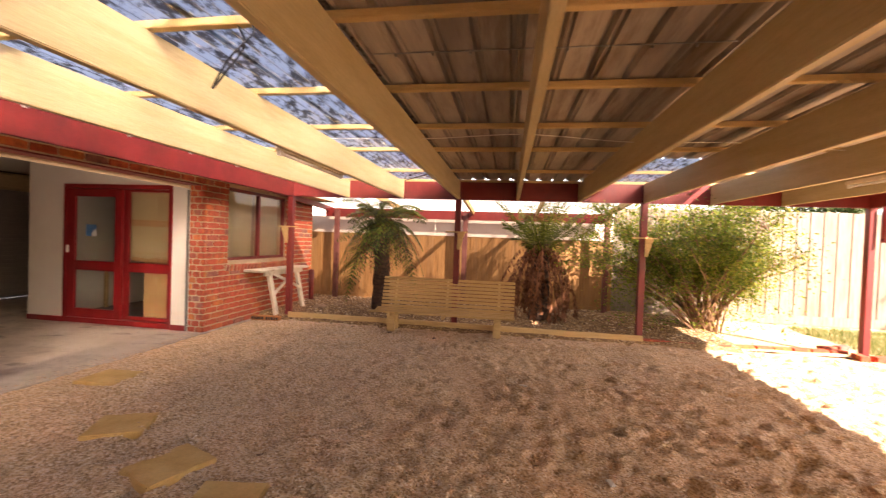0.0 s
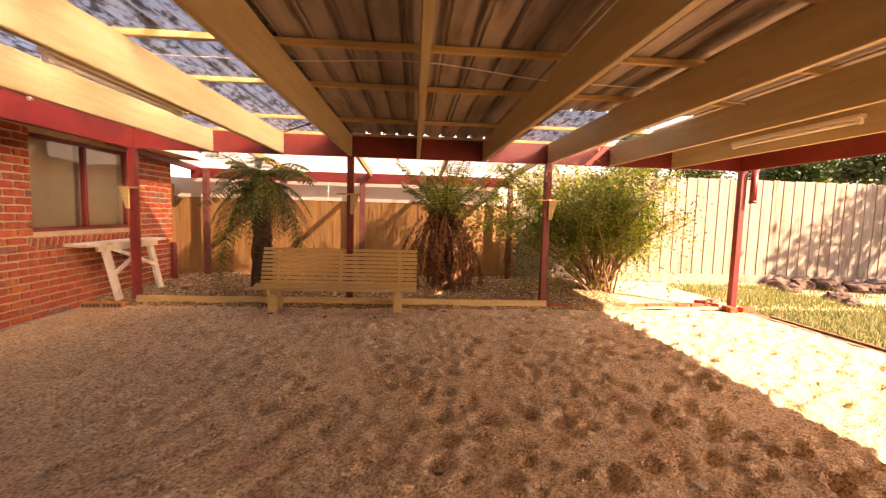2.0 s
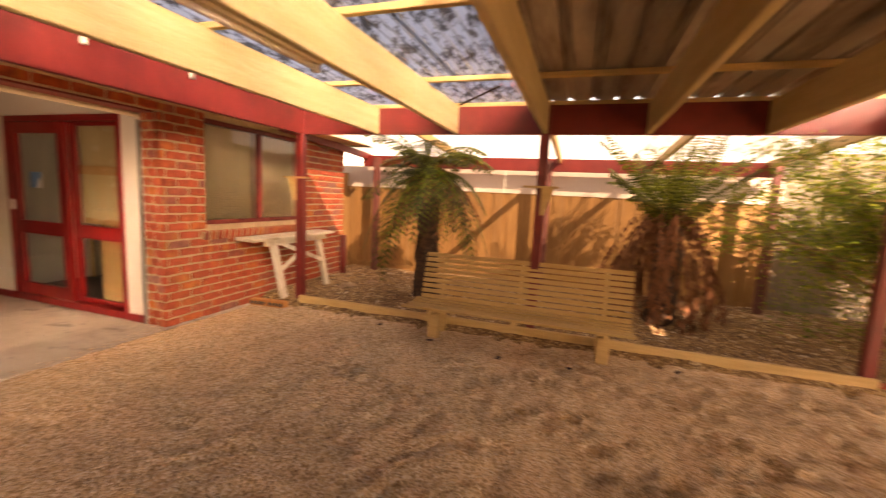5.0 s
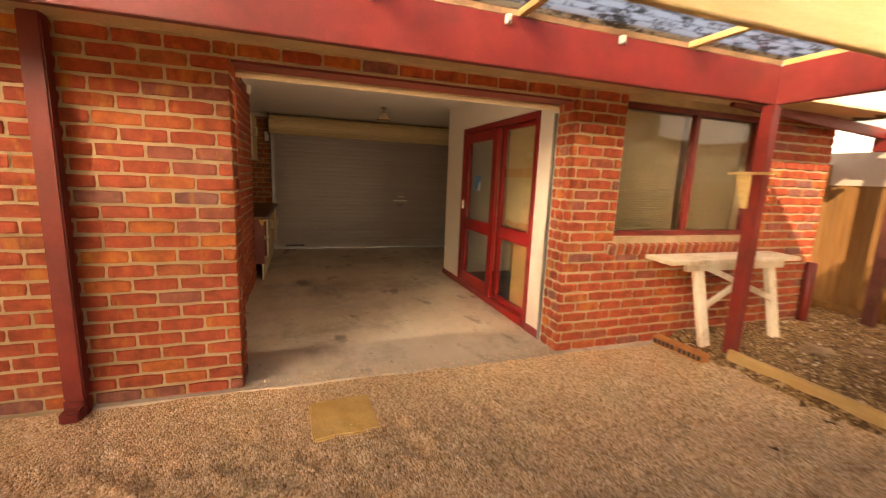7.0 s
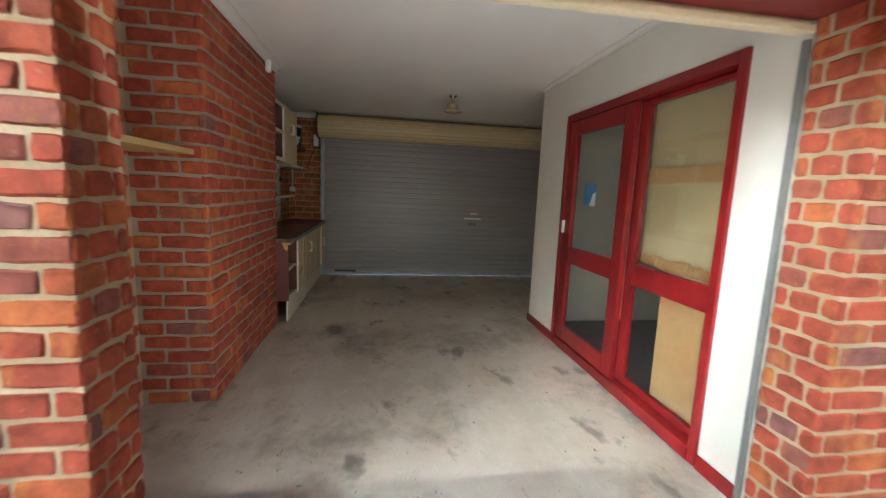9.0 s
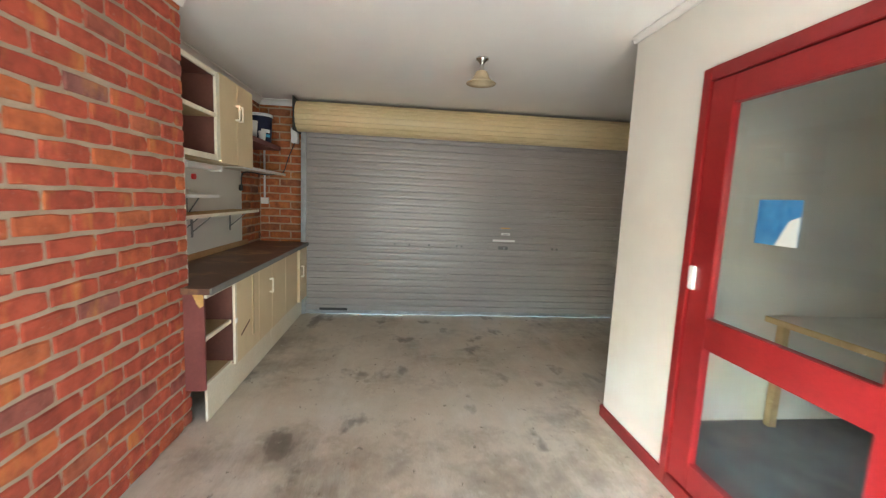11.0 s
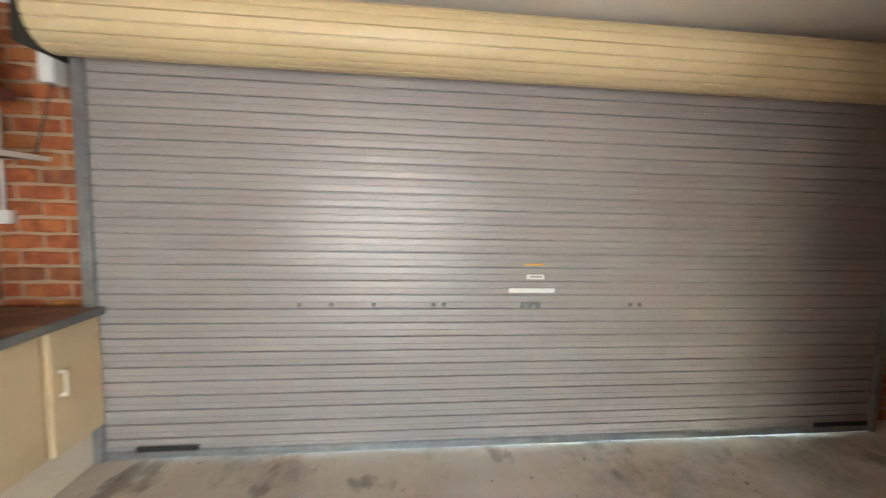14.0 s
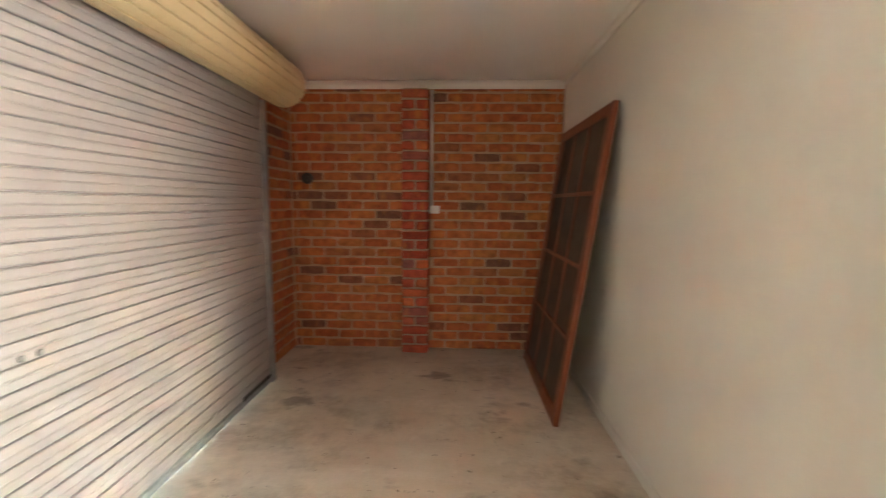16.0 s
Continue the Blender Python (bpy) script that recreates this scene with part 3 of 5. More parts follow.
def cornice(name, axis, face, out, a, b, down=0.075):
    """A cove along the top of a wall."""
    bm = bmesh.new()
    prof = [(0.0, 0.0), (0.0, -down)] + [(0.008 + (down - 0.008) * (1 - math.cos(t)), -down + (down - 0.008) * math.sin(t)) for t in [i * math.pi / 12 for i in range(7)]] + [(down, 0.0)]
    ends = []
    for u in (a, b):
        ends.append([bm.verts.new((face + out * p, u, CEIL - 0.001 + q) if axis == "y" else (u, face + out * p, CEIL - 0.001 + q)) for p, q in prof])
    k = len(prof)
    for i in range(k):
        bm.faces.new((ends[0][i], ends[0][(i + 1) % k], ends[1][(i + 1) % k], ends[1][i]))
    bm.faces.new(ends[0]), bm.faces.new(ends[1])
    bmesh.ops.recalc_face_normals(bm, faces=bm.faces)
    return structure(part(name, bm, M["cornice"]), "white plaster cornice under the ceiling", "cornice")


cornice("cornice", "x", 8.245, -1, -9.70, -7.30, 0.06)
cornice("cornice", "x", 2.715, 1, -7.28, -5.70, 0.06)
cornice("cornice", "x", 5.297, -1, -7.29, -4.62, 0.035)
cornice("cornice", "x", 2.315, 1, -9.71, -7.285, 0.06)
cornice("cornice", "y", -9.715, 1, 2.32, 2.75, 0.06)
cornice("cornice", "y", -7.293, -1, 5.28, 8.2, 0.035)

bm = bmesh.new()
box(bm, -7.30, DX0 - 0.002, 5.285, 5.298, 0.012, 0.09, 0.003)
box(bm, -7.305, -7.292, 5.285, 5.42, 0.012, 0.09, 0.003)
baseboard = structure(part("baseboard", bm, M["red_gloss"]), "glossy red skirting board", "skirting")
structure(slab("baseboard", DX1 + 0.002, -4.61, 5.285, 5.298, 0.012, 0.09, M["red_gloss"], bevel=0.003), "glossy red skirting board", "skirting")
structure(slab("baseboard", -7.303, -7.292, 5.42, 8.24, 0.012, 0.075, M["plaster"], bevel=0.003), "off-white painted skirting board", "skirting")

# head and edge trims of the opening
bm = box(bmesh.new(), -4.66, -4.60, OPEN_L + 0.006, OPEN_R - 0.012, 2.015, 2.062, 0.004)
box(bm, -4.598, -4.575, OPEN_L + 0.006, OPEN_R - 0.012, 2.002, 2.03, 0.003)
structure(part("trim", bm, M["soffit"]), "cream timber head across the garage opening", "trim")
bm = box(bmesh.new(), -4.595, -4.40, OPEN_L + 0.006, OPEN_R - 0.012, 2.048, 2.0635, 0.0)
structure(part("trim", bm, M["red"]), "dark red steel lintel over the garage opening", "trim")
bm = box(bmesh.new(), -4.62, -4.592, 5.276, 5.296, 0.012, 1.985, 0.003)
structure(part("trim", bm, M["edge_grey"]), "dark grey strip where plaster meets brick", "trim")

# ---------- office behind the sliding door ----------
bm = bmesh.new()
box(bm, -7.19, -4.59, 8.26, 8.45, -0.05, CEIL)
wall_office = structure(part("wall_office", bm, M["plaster"]), "plain pale office end wall", "wall")
structure(slab("floor_office", -7.19, -4.59, 5.40, 8.26, 0.0, 0.03, M["carpet"]), "dark grey carpet of the office", "floor")
structure(slab("wall_office_lining", -4.588, -4.575, 5.41, WIN[0] - 0.03, 0.03, CEIL, M["plaster"]), "plaster lining beside the office window", "wall")

# ---------- eave, roofs ----------
structure(slab("eave_soffit", -4.336, -3.89, -3.5, 8.6, 2.152, 2.17, M["soffit"]), "cream painted eave lining boards", "eave")
bm = bmesh.new()
r = [bm.verts.new(p) for p in ((-3.86, -4.2, 2.47), (-3.86, 8.7, 2.47), (-12, 8.7, 5.2), (-12, -4.2, 5.2))]
bm.faces.new(r)
bmesh.ops.solidify(bm, geom=bm.faces[:], thickness=0.05)
structure(part("house_roof", bm, M["metal_roof"]), "grey house roof rising from the eave", "roof")
# unseen wall, added behind the camera to close off the yard
structure(slab("wall_behind", -4.3, 5.0, -4.3, -4.1, -0.1, 2.3, M["plaster"]), "unseen pale wall added to close the yard", "wall")

# ---------- pergola ----------
pergola = thing("pergola", (0.4, 2.0, 0.0), "red and cream timber pergola with a corrugated roof", "pergola")
BZ0, BZ1 = 2.07, 2.35
for x0, x1, y0, y1 in ((-3.885, -3.835, -3.5, 6.75), (-3.835, 4.67, 6.695, 6.745), (4.67, 4.72, -3.5, 6.75)):
    slab("beam", x0, x1, y0, y1, BZ0, BZ1, M["red"], pergola, "dark red painted beam", 0.005)
POSTS = ((-3.86, 6.70), (-1.005, 6.70), (1.765, 6.70), (4.69, 6.70))
for i, (x, y) in enumerate(POSTS):
    slab("post", x - 0.045, x + 0.045, y - 0.05, y + 0.04, -0.05, BZ0 - 0.001 if i in (0, 3) else BZ1 - 0.02, M["red"], pergola, "dark red timber post", 0.006)
RAFT = [-0.084 + 0.921 * k for k in range(-3, 5)]
for x in RAFT:
    slab("rafter", x - 0.024, x + 0.024, -3.5, 6.69, BZ0 + 0.002, BZ1 - 0.002, M["beam"], pergola, "cream painted timber rafter", 0.005)
for y in (-2.4, -1.53, -0.67, 0.2, 1.06, 1.92, 2.77, 3.63, 4.49, 5.78, 6.72):
    slab("batten", -3.834, 4.668, y - 0.022, y + 0.022, BZ1, BZ1 + 0.038, M["timber"], pergola, "pine roof batten", 0.003)


def sheet(x0, x1, y0, y1, z, profile, pitch, material, label):
    """A ribbed roof sheet with its ribs along y."""
    bm = bmesh.new()
    n = max(2, int(round((x1 - x0) / pitch)))
    pts = []
    for i in range(n):
        for u, h in profile:
            pts.append((x0 + (i + u) * (x1 - x0) / n, z + h))
    pts.append((x1, z + profile[0][1]))
    rows = [[bm.verts.new((x, y, h)) for x, h in pts] for y in (y0, y1)]
    for i in range(len(pts) - 1):
        bm.faces.new((rows[0][i], rows[1][i], rows[1][i + 1], rows[0][i + 1]))
    return part("roof_sheet", bm, material, pergola, label)


WAVE = [(i / 8, 0.009 + 0.009 * math.sin(2 * math.pi * i / 8)) for i in range(8)]
RIB = [(0.0, 0.0), (0.62, 0.0), (0.67, 0.036), (0.77, 0.036), (0.82, 0.0), (0.86, 0.0), (0.89, 0.018), (0.95, 0.018), (0.98, 0.0)]
SZ = BZ1 + 0.04
CL = "dirty clear corrugated roof sheet"
ML = "grey ribbed metal roof sheet"
xs = [-3.90, -3.14, -2.38, -1.70, -1.02]
for a, b in zip(xs, xs[1:]):
    sheet(a, b + 0.03, -3.6, 6.8, SZ, WAVE, 0.076, M["clear"], CL)
xs = [-1.16, -0.36, 0.46, 1.30]
for a, b in zip(xs, xs[1:]):
    sheet(a, b + 0.03, -3.6, 6.8, SZ + 0.008, RIB, 0.20, M["metal_roof"], ML)
sheet(1.30, 2.62, 5.05, 6.8, SZ, WAVE, 0.076, M["clear"], CL)
xs = [1.30, 2.02, 2.74, 3.46, 4.10, 4.74]
for a, b in zip(xs, xs[1:]):
    sheet(a, b + 0.03, -3.6, 5.06 if b < 2.8 else 6.8, SZ + 0.008, RIB, 0.20, M["metal_roof"], ML)

# dark strips added to imitate the shaded gap between beams and sheets
for x in (-3.86, 4.695):
    slab("packing_strip", x - 0.025, x + 0.025, -3.5, 6.695, BZ1 + 0.001, BZ1 + 0.037, M["stem"], pergola, "added dark strip for the shaded gap over the beam")

# laps and screws where the metal sheets overlap
for x0, x1, y in ((-0.95, -0.11, 0.63), (-0.06, 0.83, 0.63), (-0.95, -0.11, 2.34), (-0.06, 0.83, 2.34), (0.87, 1.74, 1.5), (1.79, 2.65, 1.5)):
    bm = box(bmesh.new(), x0, x1, y - 0.004, y + 0.004, SZ + 0.002, SZ + 0.006)
    for k in range(4):
        rod(bm, (x0 + 0.12 + 0.2 * k, y + 0.02, SZ - 0.006), (x0 + 0.12 + 0.2 * k, y + 0.02, SZ + 0.006), 0.006, 6)
    part("sheet_lap", bm, M["steel"], pergola, "overlap of two roof sheets with screws")

# downpipe against the brick
dp = thing("downpipe", (-4.28, 2.02, 0), "dark red rectangular downpipe with a shoe", "downpipe")
slab("pipe", -4.335, -4.255, 1.99, 2.09, 0.10, 2.15, M["red"], dp, "", 0.008)
bm = box(bmesh.new(), -4.33, -4.25, 1.985, 2.095, -0.02, 0.10, 0.012)
box(bm, -4.30, -4.18, 1.99, 2.09, -0.03, 0.06, 0.012)
part("shoe", bm, M["red"], dp)

# ---------- lean-to behind ----------
lean = thing("lean_to", (-1.1, 8.0, 0.0), "low red lean-to frame with a milky white roof", "lean-to")
slab("beam", -4.30, 1.83, 8.95, 9.0, 1.87, 2.06, M["red"], lean, "dark red painted beam", 0.005)
for x in (-4.0, -1.12, 1.75):
    slab("post", x - 0.05, x + 0.05, 8.86, 8.95, -0.05, 2.02, M["red_dull"], lean, "faded red timber post", 0.006)
for x, mt in ((-4.22, "red"), (-2.5, "timber"), (-0.97, "timber"), (0.35, "timber"), (1.70, "timber")):
    part("rafter", stick(bmesh.new(), (x, 6.75, 2.17), (x, 9.15, 2.03), 0.045, 0.10), M[mt], lean, "sloping timber rafter")
bm = bmesh.new()
n = 70
rows = [[bm.verts.new((-4.35 + 6.15 * i / n, y, z + 0.012 * (i % 2))) for i in range(n + 1)] for y, z in ((6.76, 2.24), (9.25, 2.095))]
for i in range(n):
    bm.faces.new((rows[0][i], rows[1][i], rows[1][i + 1], rows[0][i + 1]))
part("roof_sheet", bm, M["milky"], lean, "milky white corrugated sheet")

# ---------- fences ----------
def fence(name, axis, at, a, b, z0, z1, material, label, out):
    f = thing(name, ((a + b) / 2, at, 0) if axis == "x" else (at, (a + b) / 2, 0), label, "fence")
    u, rng = a, random.Random(int(abs(a * 31 + at * 7)))
    def slat(nm, u0, u1, d0, d1, zz0, zz1, mt, lb=""):
        if axis == "x":
            slab(nm, u0, u1, at + d0, at + d1, zz0, zz1, mt, f, lb)
        else:
            slab(nm, at + d0, at + d1, u0, u1, zz0, zz1, mt, f, lb)
    k = 0
    while u < b:
        w = rng.uniform(0.135, 0.15)
        d = 0.0 if k % 2 else 0.014
        slat("paling", u, min(u + w, b), (-d - 0.014) * out * -1, (-d) * out * -1, z0, z1 + rng.uniform(-0.012, 0.012), material)
        u += w - 0.022
        k += 1
    for z in (z0 + 0.3, (z0 + z1) / 2, z1 - 0.25):
        slat("rail", a, b, -0.03 * out - 0.03, -0.03 * out + 0.005, z - 0.035, z + 0.035, material)
    slat("plinth_board", a, b, 0.03 * out, 0.05 * out, z0 - 0.12, z0 + 0.06, material, "horizontal plinth board")
    return f


fence("paling_fence", "x", 9.25, -5.6, 1.95, 0.08, 1.53, M["fence"], "warm brown timber paling fence", -1)
fence("paling_fence", "x", 9.25, 1.95, 13.0, 0.14, 2.22, M["fence_pale"], "tall sun-bleached timber paling fence", -1)
band = thing("fence_top_sheet", (-1.8, 9.24, 1.5), "pale cement sheet fixed along the fence top", "sheet")
for k in range(4):
    slab("panel", -5.6 + k * 1.89, -5.6 + k * 1.89 + 1.883, 9.215, 9.225, 1.52, 1.89, M["sheet_white"], band)
fence("paling_fence", "y", 13.0, -3.5, 9.2, 0.1, 2.1, M["fence_pale"], "sun-bleached timber paling fence down the side", -1)
fence("side_gate", "y", -4.75, 8.47, 9.2, 0.08, 1.75, M["fence"], "brown timber palings closing the side passage", 1)

# ---------- window and blind ----------
def pane_sheet(axis, at, a, b, z0, z1, parent):
    bm = bmesh.new()
    q = ((a, z0), (b, z0), (b, z1), (a, z1))
    bm.faces.new([bm.verts.new((at, u, z) if axis == "x" else (u, at, z)) for u, z in q])
    return part("pane", bm, M["glass"], parent, "clear glass pane")


window_1 = structure(thing("window_1", (-4.40, 6.6, WIN[2]), "two-pane window in a dark red frame", "window"), "two-pane window in a dark red frame", "window")
bm = bmesh.new()
for y0, y1, z0, z1 in ((WIN[0], WIN[1], WIN[2], WIN[2] + 0.045), (WIN[0], WIN[1], WIN[3] - 0.045, WIN[3]), (WIN[0], WIN[0] + 0.04, WIN[2] + 0.045, WIN[3] - 0.045),
                       (WIN[1] - 0.04, WIN[1], WIN[2] + 0.045, WIN[3] - 0.045), (6.59, 6.64, WIN[2] + 0.045, WIN[3] - 0.045)):
    box(bm, -4.455, -4.395, y0, y1, z0, z1, 0.004)
part("window_frame", bm, M["red"], window_1, "dark red painted frame")
for y0, y1 in ((WIN[0] + 0.04, 6.59), (6.64, WIN[1] - 0.04)):
    p = pane_sheet("x", -4.427, y0, y1, WIN[2] + 0.045, WIN[3] - 0.045, window_1)
    p.visible_shadow = False
    blind = thing("venetian_blind", (-4.52, (y0 + y1) / 2, WIN[3]), "lowered cream venetian blind", "blind", "office blinds")
    k = 0
    z = WIN[2] + 0.05
    while z < WIN[3] - 0.05:
        part("slat", box(bmesh.new(), -0.0125, 0.0125, y0 + 0.01, y1 - 0.01, -0.0007, 0.0007, 0.0, pose(-4.52, 0, z, 0, -48, 0)), M["blind"], blind)
        z += 0.0205
# brick-on-edge sill
sill = structure(thing("brick_sill", (-4.33, 6.6, 0.9), "sloping row of bricks on edge under the window", "sill"), "sloping row of bricks on edge under the window", "sill")
bm = box(bmesh.new(), -0.050, 0.050, WIN[0] - 0.06, WIN[1] + 0.06, -0.046, 0.044, 0.0, pose(-4.385, 0, 0.888, 0, 12, 0))
part("mortar_bed", bm, M["mortar"], sill, "pale mortar bed")
y = WIN[0] - 0.05
while y < WIN[1] + 0.02:
    b = part("brick", box(bmesh.new(), -0.06, 0.06, -0.034, 0.034, -0.046, 0.048, 0.009), M["brick"], None)
    b.matrix_basis = pose(-4.385, y + 0.04, 0.888, brick_rng.uniform(-2, 2), 12, 0)
    b.parent = sill
    b.matrix_parent_inverse = Matrix.Translation(-sill.location)
    y += 0.086

# ---------- sliding door ----------
door_1 = structure(thing("door_1", (-5.76, 5.33, 0.0), "glossy red glazed sliding door", "door"), "glossy red glazed sliding door", "door")
def rect_frame(name, x0, x1, z0, z1, wl, wr, wb, wt, y0, y1, material, parent, label, rails=()):
    bm = bmesh.new()
    box(bm, x0, x0 + wl, y0, y1, z0, z1, 0.003), box(bm, x1 - wr, x1, y0, y1, z0, z1, 0.003)
    box(bm, x0 + wl, x1 - wr, y0, y1, z0, z0 + wb, 0.003), box(bm, x0 + wl, x1 - wr, y0, y1, z1 - wt, z1, 0.003)
    for a, b in rails:
        box(bm, x0 + wl, x1 - wr, y0, y1, a, b, 0.003)
    return part(name, bm, material, parent, label)


rect_frame("door_frame", DX0, DX1, 0.02, DZ1, 0.05, 0.05, 0.075, 0.06, 5.28, 5.40, M["red_gloss"], door_1, "red painted frame")
rect_frame("door_leaf", -6.605, -5.68, 0.10, 1.98, 0.13, 0.115, 0.13, 0.115, 5.29, 5.33, M["red_gloss"], door_1, "red sliding leaf", [(0.79, 0.93)])
rect_frame("fixed_leaf", -5.70, -4.915, 0.10, 1.98, 0.085, 0.03, 0.05, 0.035, 5.345, 5.38, M["red_gloss"], door_1, "red fixed leaf", [(0.79, 0.93)])
for x0, x1, z0, z1, yy in ((-6.475, -5.795, 0.23, 0.79, 5.31), (-6.475, -5.795, 0.93, 1.865, 5.31), (-5.615, -4.945, 0.15, 0.79, 5.36), (-5.615, -4.945, 0.93, 1.945, 5.36)):
    p = pane_sheet("y", yy, x0, x1, z0, z1, door_1)
    p.visible_shadow = False
slab("lock", -6.60, -6.565, 5.272, 5.291, 1.04, 1.15, M["white"], door_1, "white plastic lock", 0.004)
# what stands behind the panes
slab("paper_blind", -5.66, -4.92, 5.42, 5.424, 0.98, 2.0, M["paper"])
tagged(bpy.data.objects["paper_blind"], "brown paper hung behind the upper pane", "paper")
slab("timber_strip", -5.68, -4.92, 5.405, 5.418, 1.46, 1.55, M["cardboard"])
tagged(bpy.data.objects["timber_strip"], "pale timber strip across the glass", "batten")
slab("hardboard_sheet", -5.42, -4.90, 5.42, 5.43, 0.03, 0.96, M["cardboard"])
tagged(bpy.data.objects["hardboard_sheet"], "brown hardboard sheet leaning behind the lower pane", "board")

# ---------- roller door ----------
roller = structure(thing("door_2", (-9.62, 5.15, 0), "closed grey ribbed garage roller door", "door"), "closed grey ribbed garage roller door", "door")
bm = bmesh.new()
pts, z = [], 0.0448
P = 0.0792
while z < 2.12:
    for u, h in ((0.0, 0.0), (0.03, 0.0), (0.045, 0.013), (0.10, 0.0155), (0.44, 0.0165), (0.47, 0.0145), (0.53, 0.0145), (0.56, 0.0165), (0.90, 0.0155), (0.955, 0.013), (0.97, 0.0)):
        pts.append((z + u * P, h))
    z += P
rows = [[bm.verts.new((-9.63 + h, y, zz)) for zz, h in pts] for y in (2.83, 7.47)]
for i in range(len(pts) - 1):
    bm.faces.new((rows[0][i], rows[0][i + 1], rows[1][i + 1], rows[1][i]))
bmesh.ops.recalc_face_normals(bm, faces=bm.faces)
curtain = part("curtain", bm, M["roller_grey"], roller, "grey ribbed steel curtain")
slab("bottom_rail", -9.64, -9.60, 2.83, 7.47, 0.018, 0.06, M["steel"], roller, "bright metal bottom rail", 0.004)
bm = bmesh.new()
n = 18
ring = []
for i in range(n):
    for u, dr in ((0.0, 0.0), (0.08, 0.0), (0.13, 0.011), (0.35, 0.0115), (0.65, 0.0115), (0.95, 0.011)):
        a = 2 * math.pi * (i + u) / n
        ring.append((-9.50 + (0.148 + dr) * math.cos(a), 2.22 + (0.148 + dr) * math.sin(a)))
ends = [[bm.verts.new((x, y, z)) for x, z in ring] for y in (2.78, 7.62)]
for i in range(len(ring)):
    j = (i + 1) % len(ring)
    bm.faces.new((ends[0][i], ends[0][j], ends[1][j], ends[1][i]))
bm.faces.new(ends[0]), bm.faces.new(ends[1])
bmesh.ops.recalc_face_normals(bm, faces=bm.faces)
part("drum", bm, M["roller_cream"], roller, "rolled cream upper part of the curtain")
for y0, y1 in ((2.79, 2.845), (7.455, 7.50)):
    slab("guide", -9.729, -9.585, y0, y1, 0.012, 2.08, M["steel"], roller, "galvanised steel side guide", 0.004)

# ---------- cabinets ----------
def cup_handle(bm, x, y, z, h=0.11, out=0.035):
    for dz in (-h / 2, h / 2):
        box(bm, x - 0.007, x + 0.007, y, y + out, z + dz - 0.007, z + dz + 0.007, 0.002)
    return box(bm, x - 0.008, x + 0.008, y + out - 0.012, y + out, z - h / 2 - 0.007, z + h / 2 + 0.007, 0.003)


FY = 2.83
M["chip"] = surface("bare_chipboard", (0.62, 0.38, 0.12), (0.72, 0.48, 0.18), 12, 0.9, 80, 0.5)
base1 = thing("base_cabinet", (-7.42, 2.6, 0), "open-fronted cream base cabinet with a maroon end", "cabinet", "base cabinets")
slab("end_panel", -7.215, -7.20, 2.712, FY - 0.005, 0.24, 0.815, M["maroon"], base1, "maroon end panel", 0.002)
slab("back_panel", -7.60, -7.29, 2.32, 2.335, 0.24, 0.815, M["dark_brown"], base1, "dark inside")
slab("side_panel", -7.62, -7.602, 2.32, FY - 0.006, 0.24, 0.815, M["dark_brown"], base1, "dark inside")
slab("short_back", -7.275, -7.217, 2.712, 2.722, 0.24, 0.815, M["dark_brown"], base1, "dark inside")
ELL = ((-7.60, 2.337), (-7.291, 2.337), (-7.291, 2.724), (-7.217, 2.724), (-7.217, FY - 0.03), (-7.60, FY - 0.03))
part("shelf", prism(bmesh.new(), ELL, 0.53, 0.548), M["inside"], base1, "inner shelf")
part("bottom", prism(bmesh.new(), ELL, 0.245, 0.263), M["inside"], base1, "cabinet floor")
slab("stile", -7.625, -7.59, FY - 0.005, FY + 0.012, 0.24, 0.815, M["cream_edge"], base1, "cream front stile", 0.002)
slab("top_rail", -7.589, -7.20, FY - 0.004, FY + 0.012, 0.79, 0.815, M["cream_edge"], base1, "cream top rail", 0.002)
slab("shelf_edge", -7.589, -7.217, FY - 0.029, FY - 0.012, 0.527, 0.552, M["cream_edge"], base1, "cream shelf edge", 0.002)
slab("bottom_edge", -7.589, -7.217, FY - 0.029, FY - 0.008, 0.242, 0.268, M["cream_edge"], base1, "cream bottom edge", 0.002)
bm = bmesh.new()
ring = [[bm.verts.new((xx, y, z)) for y, z in ((2.765, 0.813), (2.824, 0.813), (2.824, 0.748), (2.806, 0.735), (2.788, 0.757), (2.777, 0.785))] for xx in (-7.1995, -7.1975)]
bm.faces.new(ring[0]), bm.faces.new(ring[1])
for k in range(6):
    bm.faces.new((ring[0][k], ring[0][(k + 1) % 6], ring[1][(k + 1) % 6], ring[1][k]))
bmesh.ops.recalc_face_normals(bm, faces=bm.faces)
part("torn_corner", bm, M["chip"], base1, "torn corner of bare orange chipboard")
slab("hinge", -7.61, -7.575, FY + 0.013, FY + 0.024, 0.528, 0.56, M["white"], base1, "white plastic hinge", 0.003)
UNITS = ((-7.63, -8.09, False), (-8.09, -8.41, True), (-8.41, -8.83, False), (-8.83, -9.28, False), (-9.29, -9.61, True))
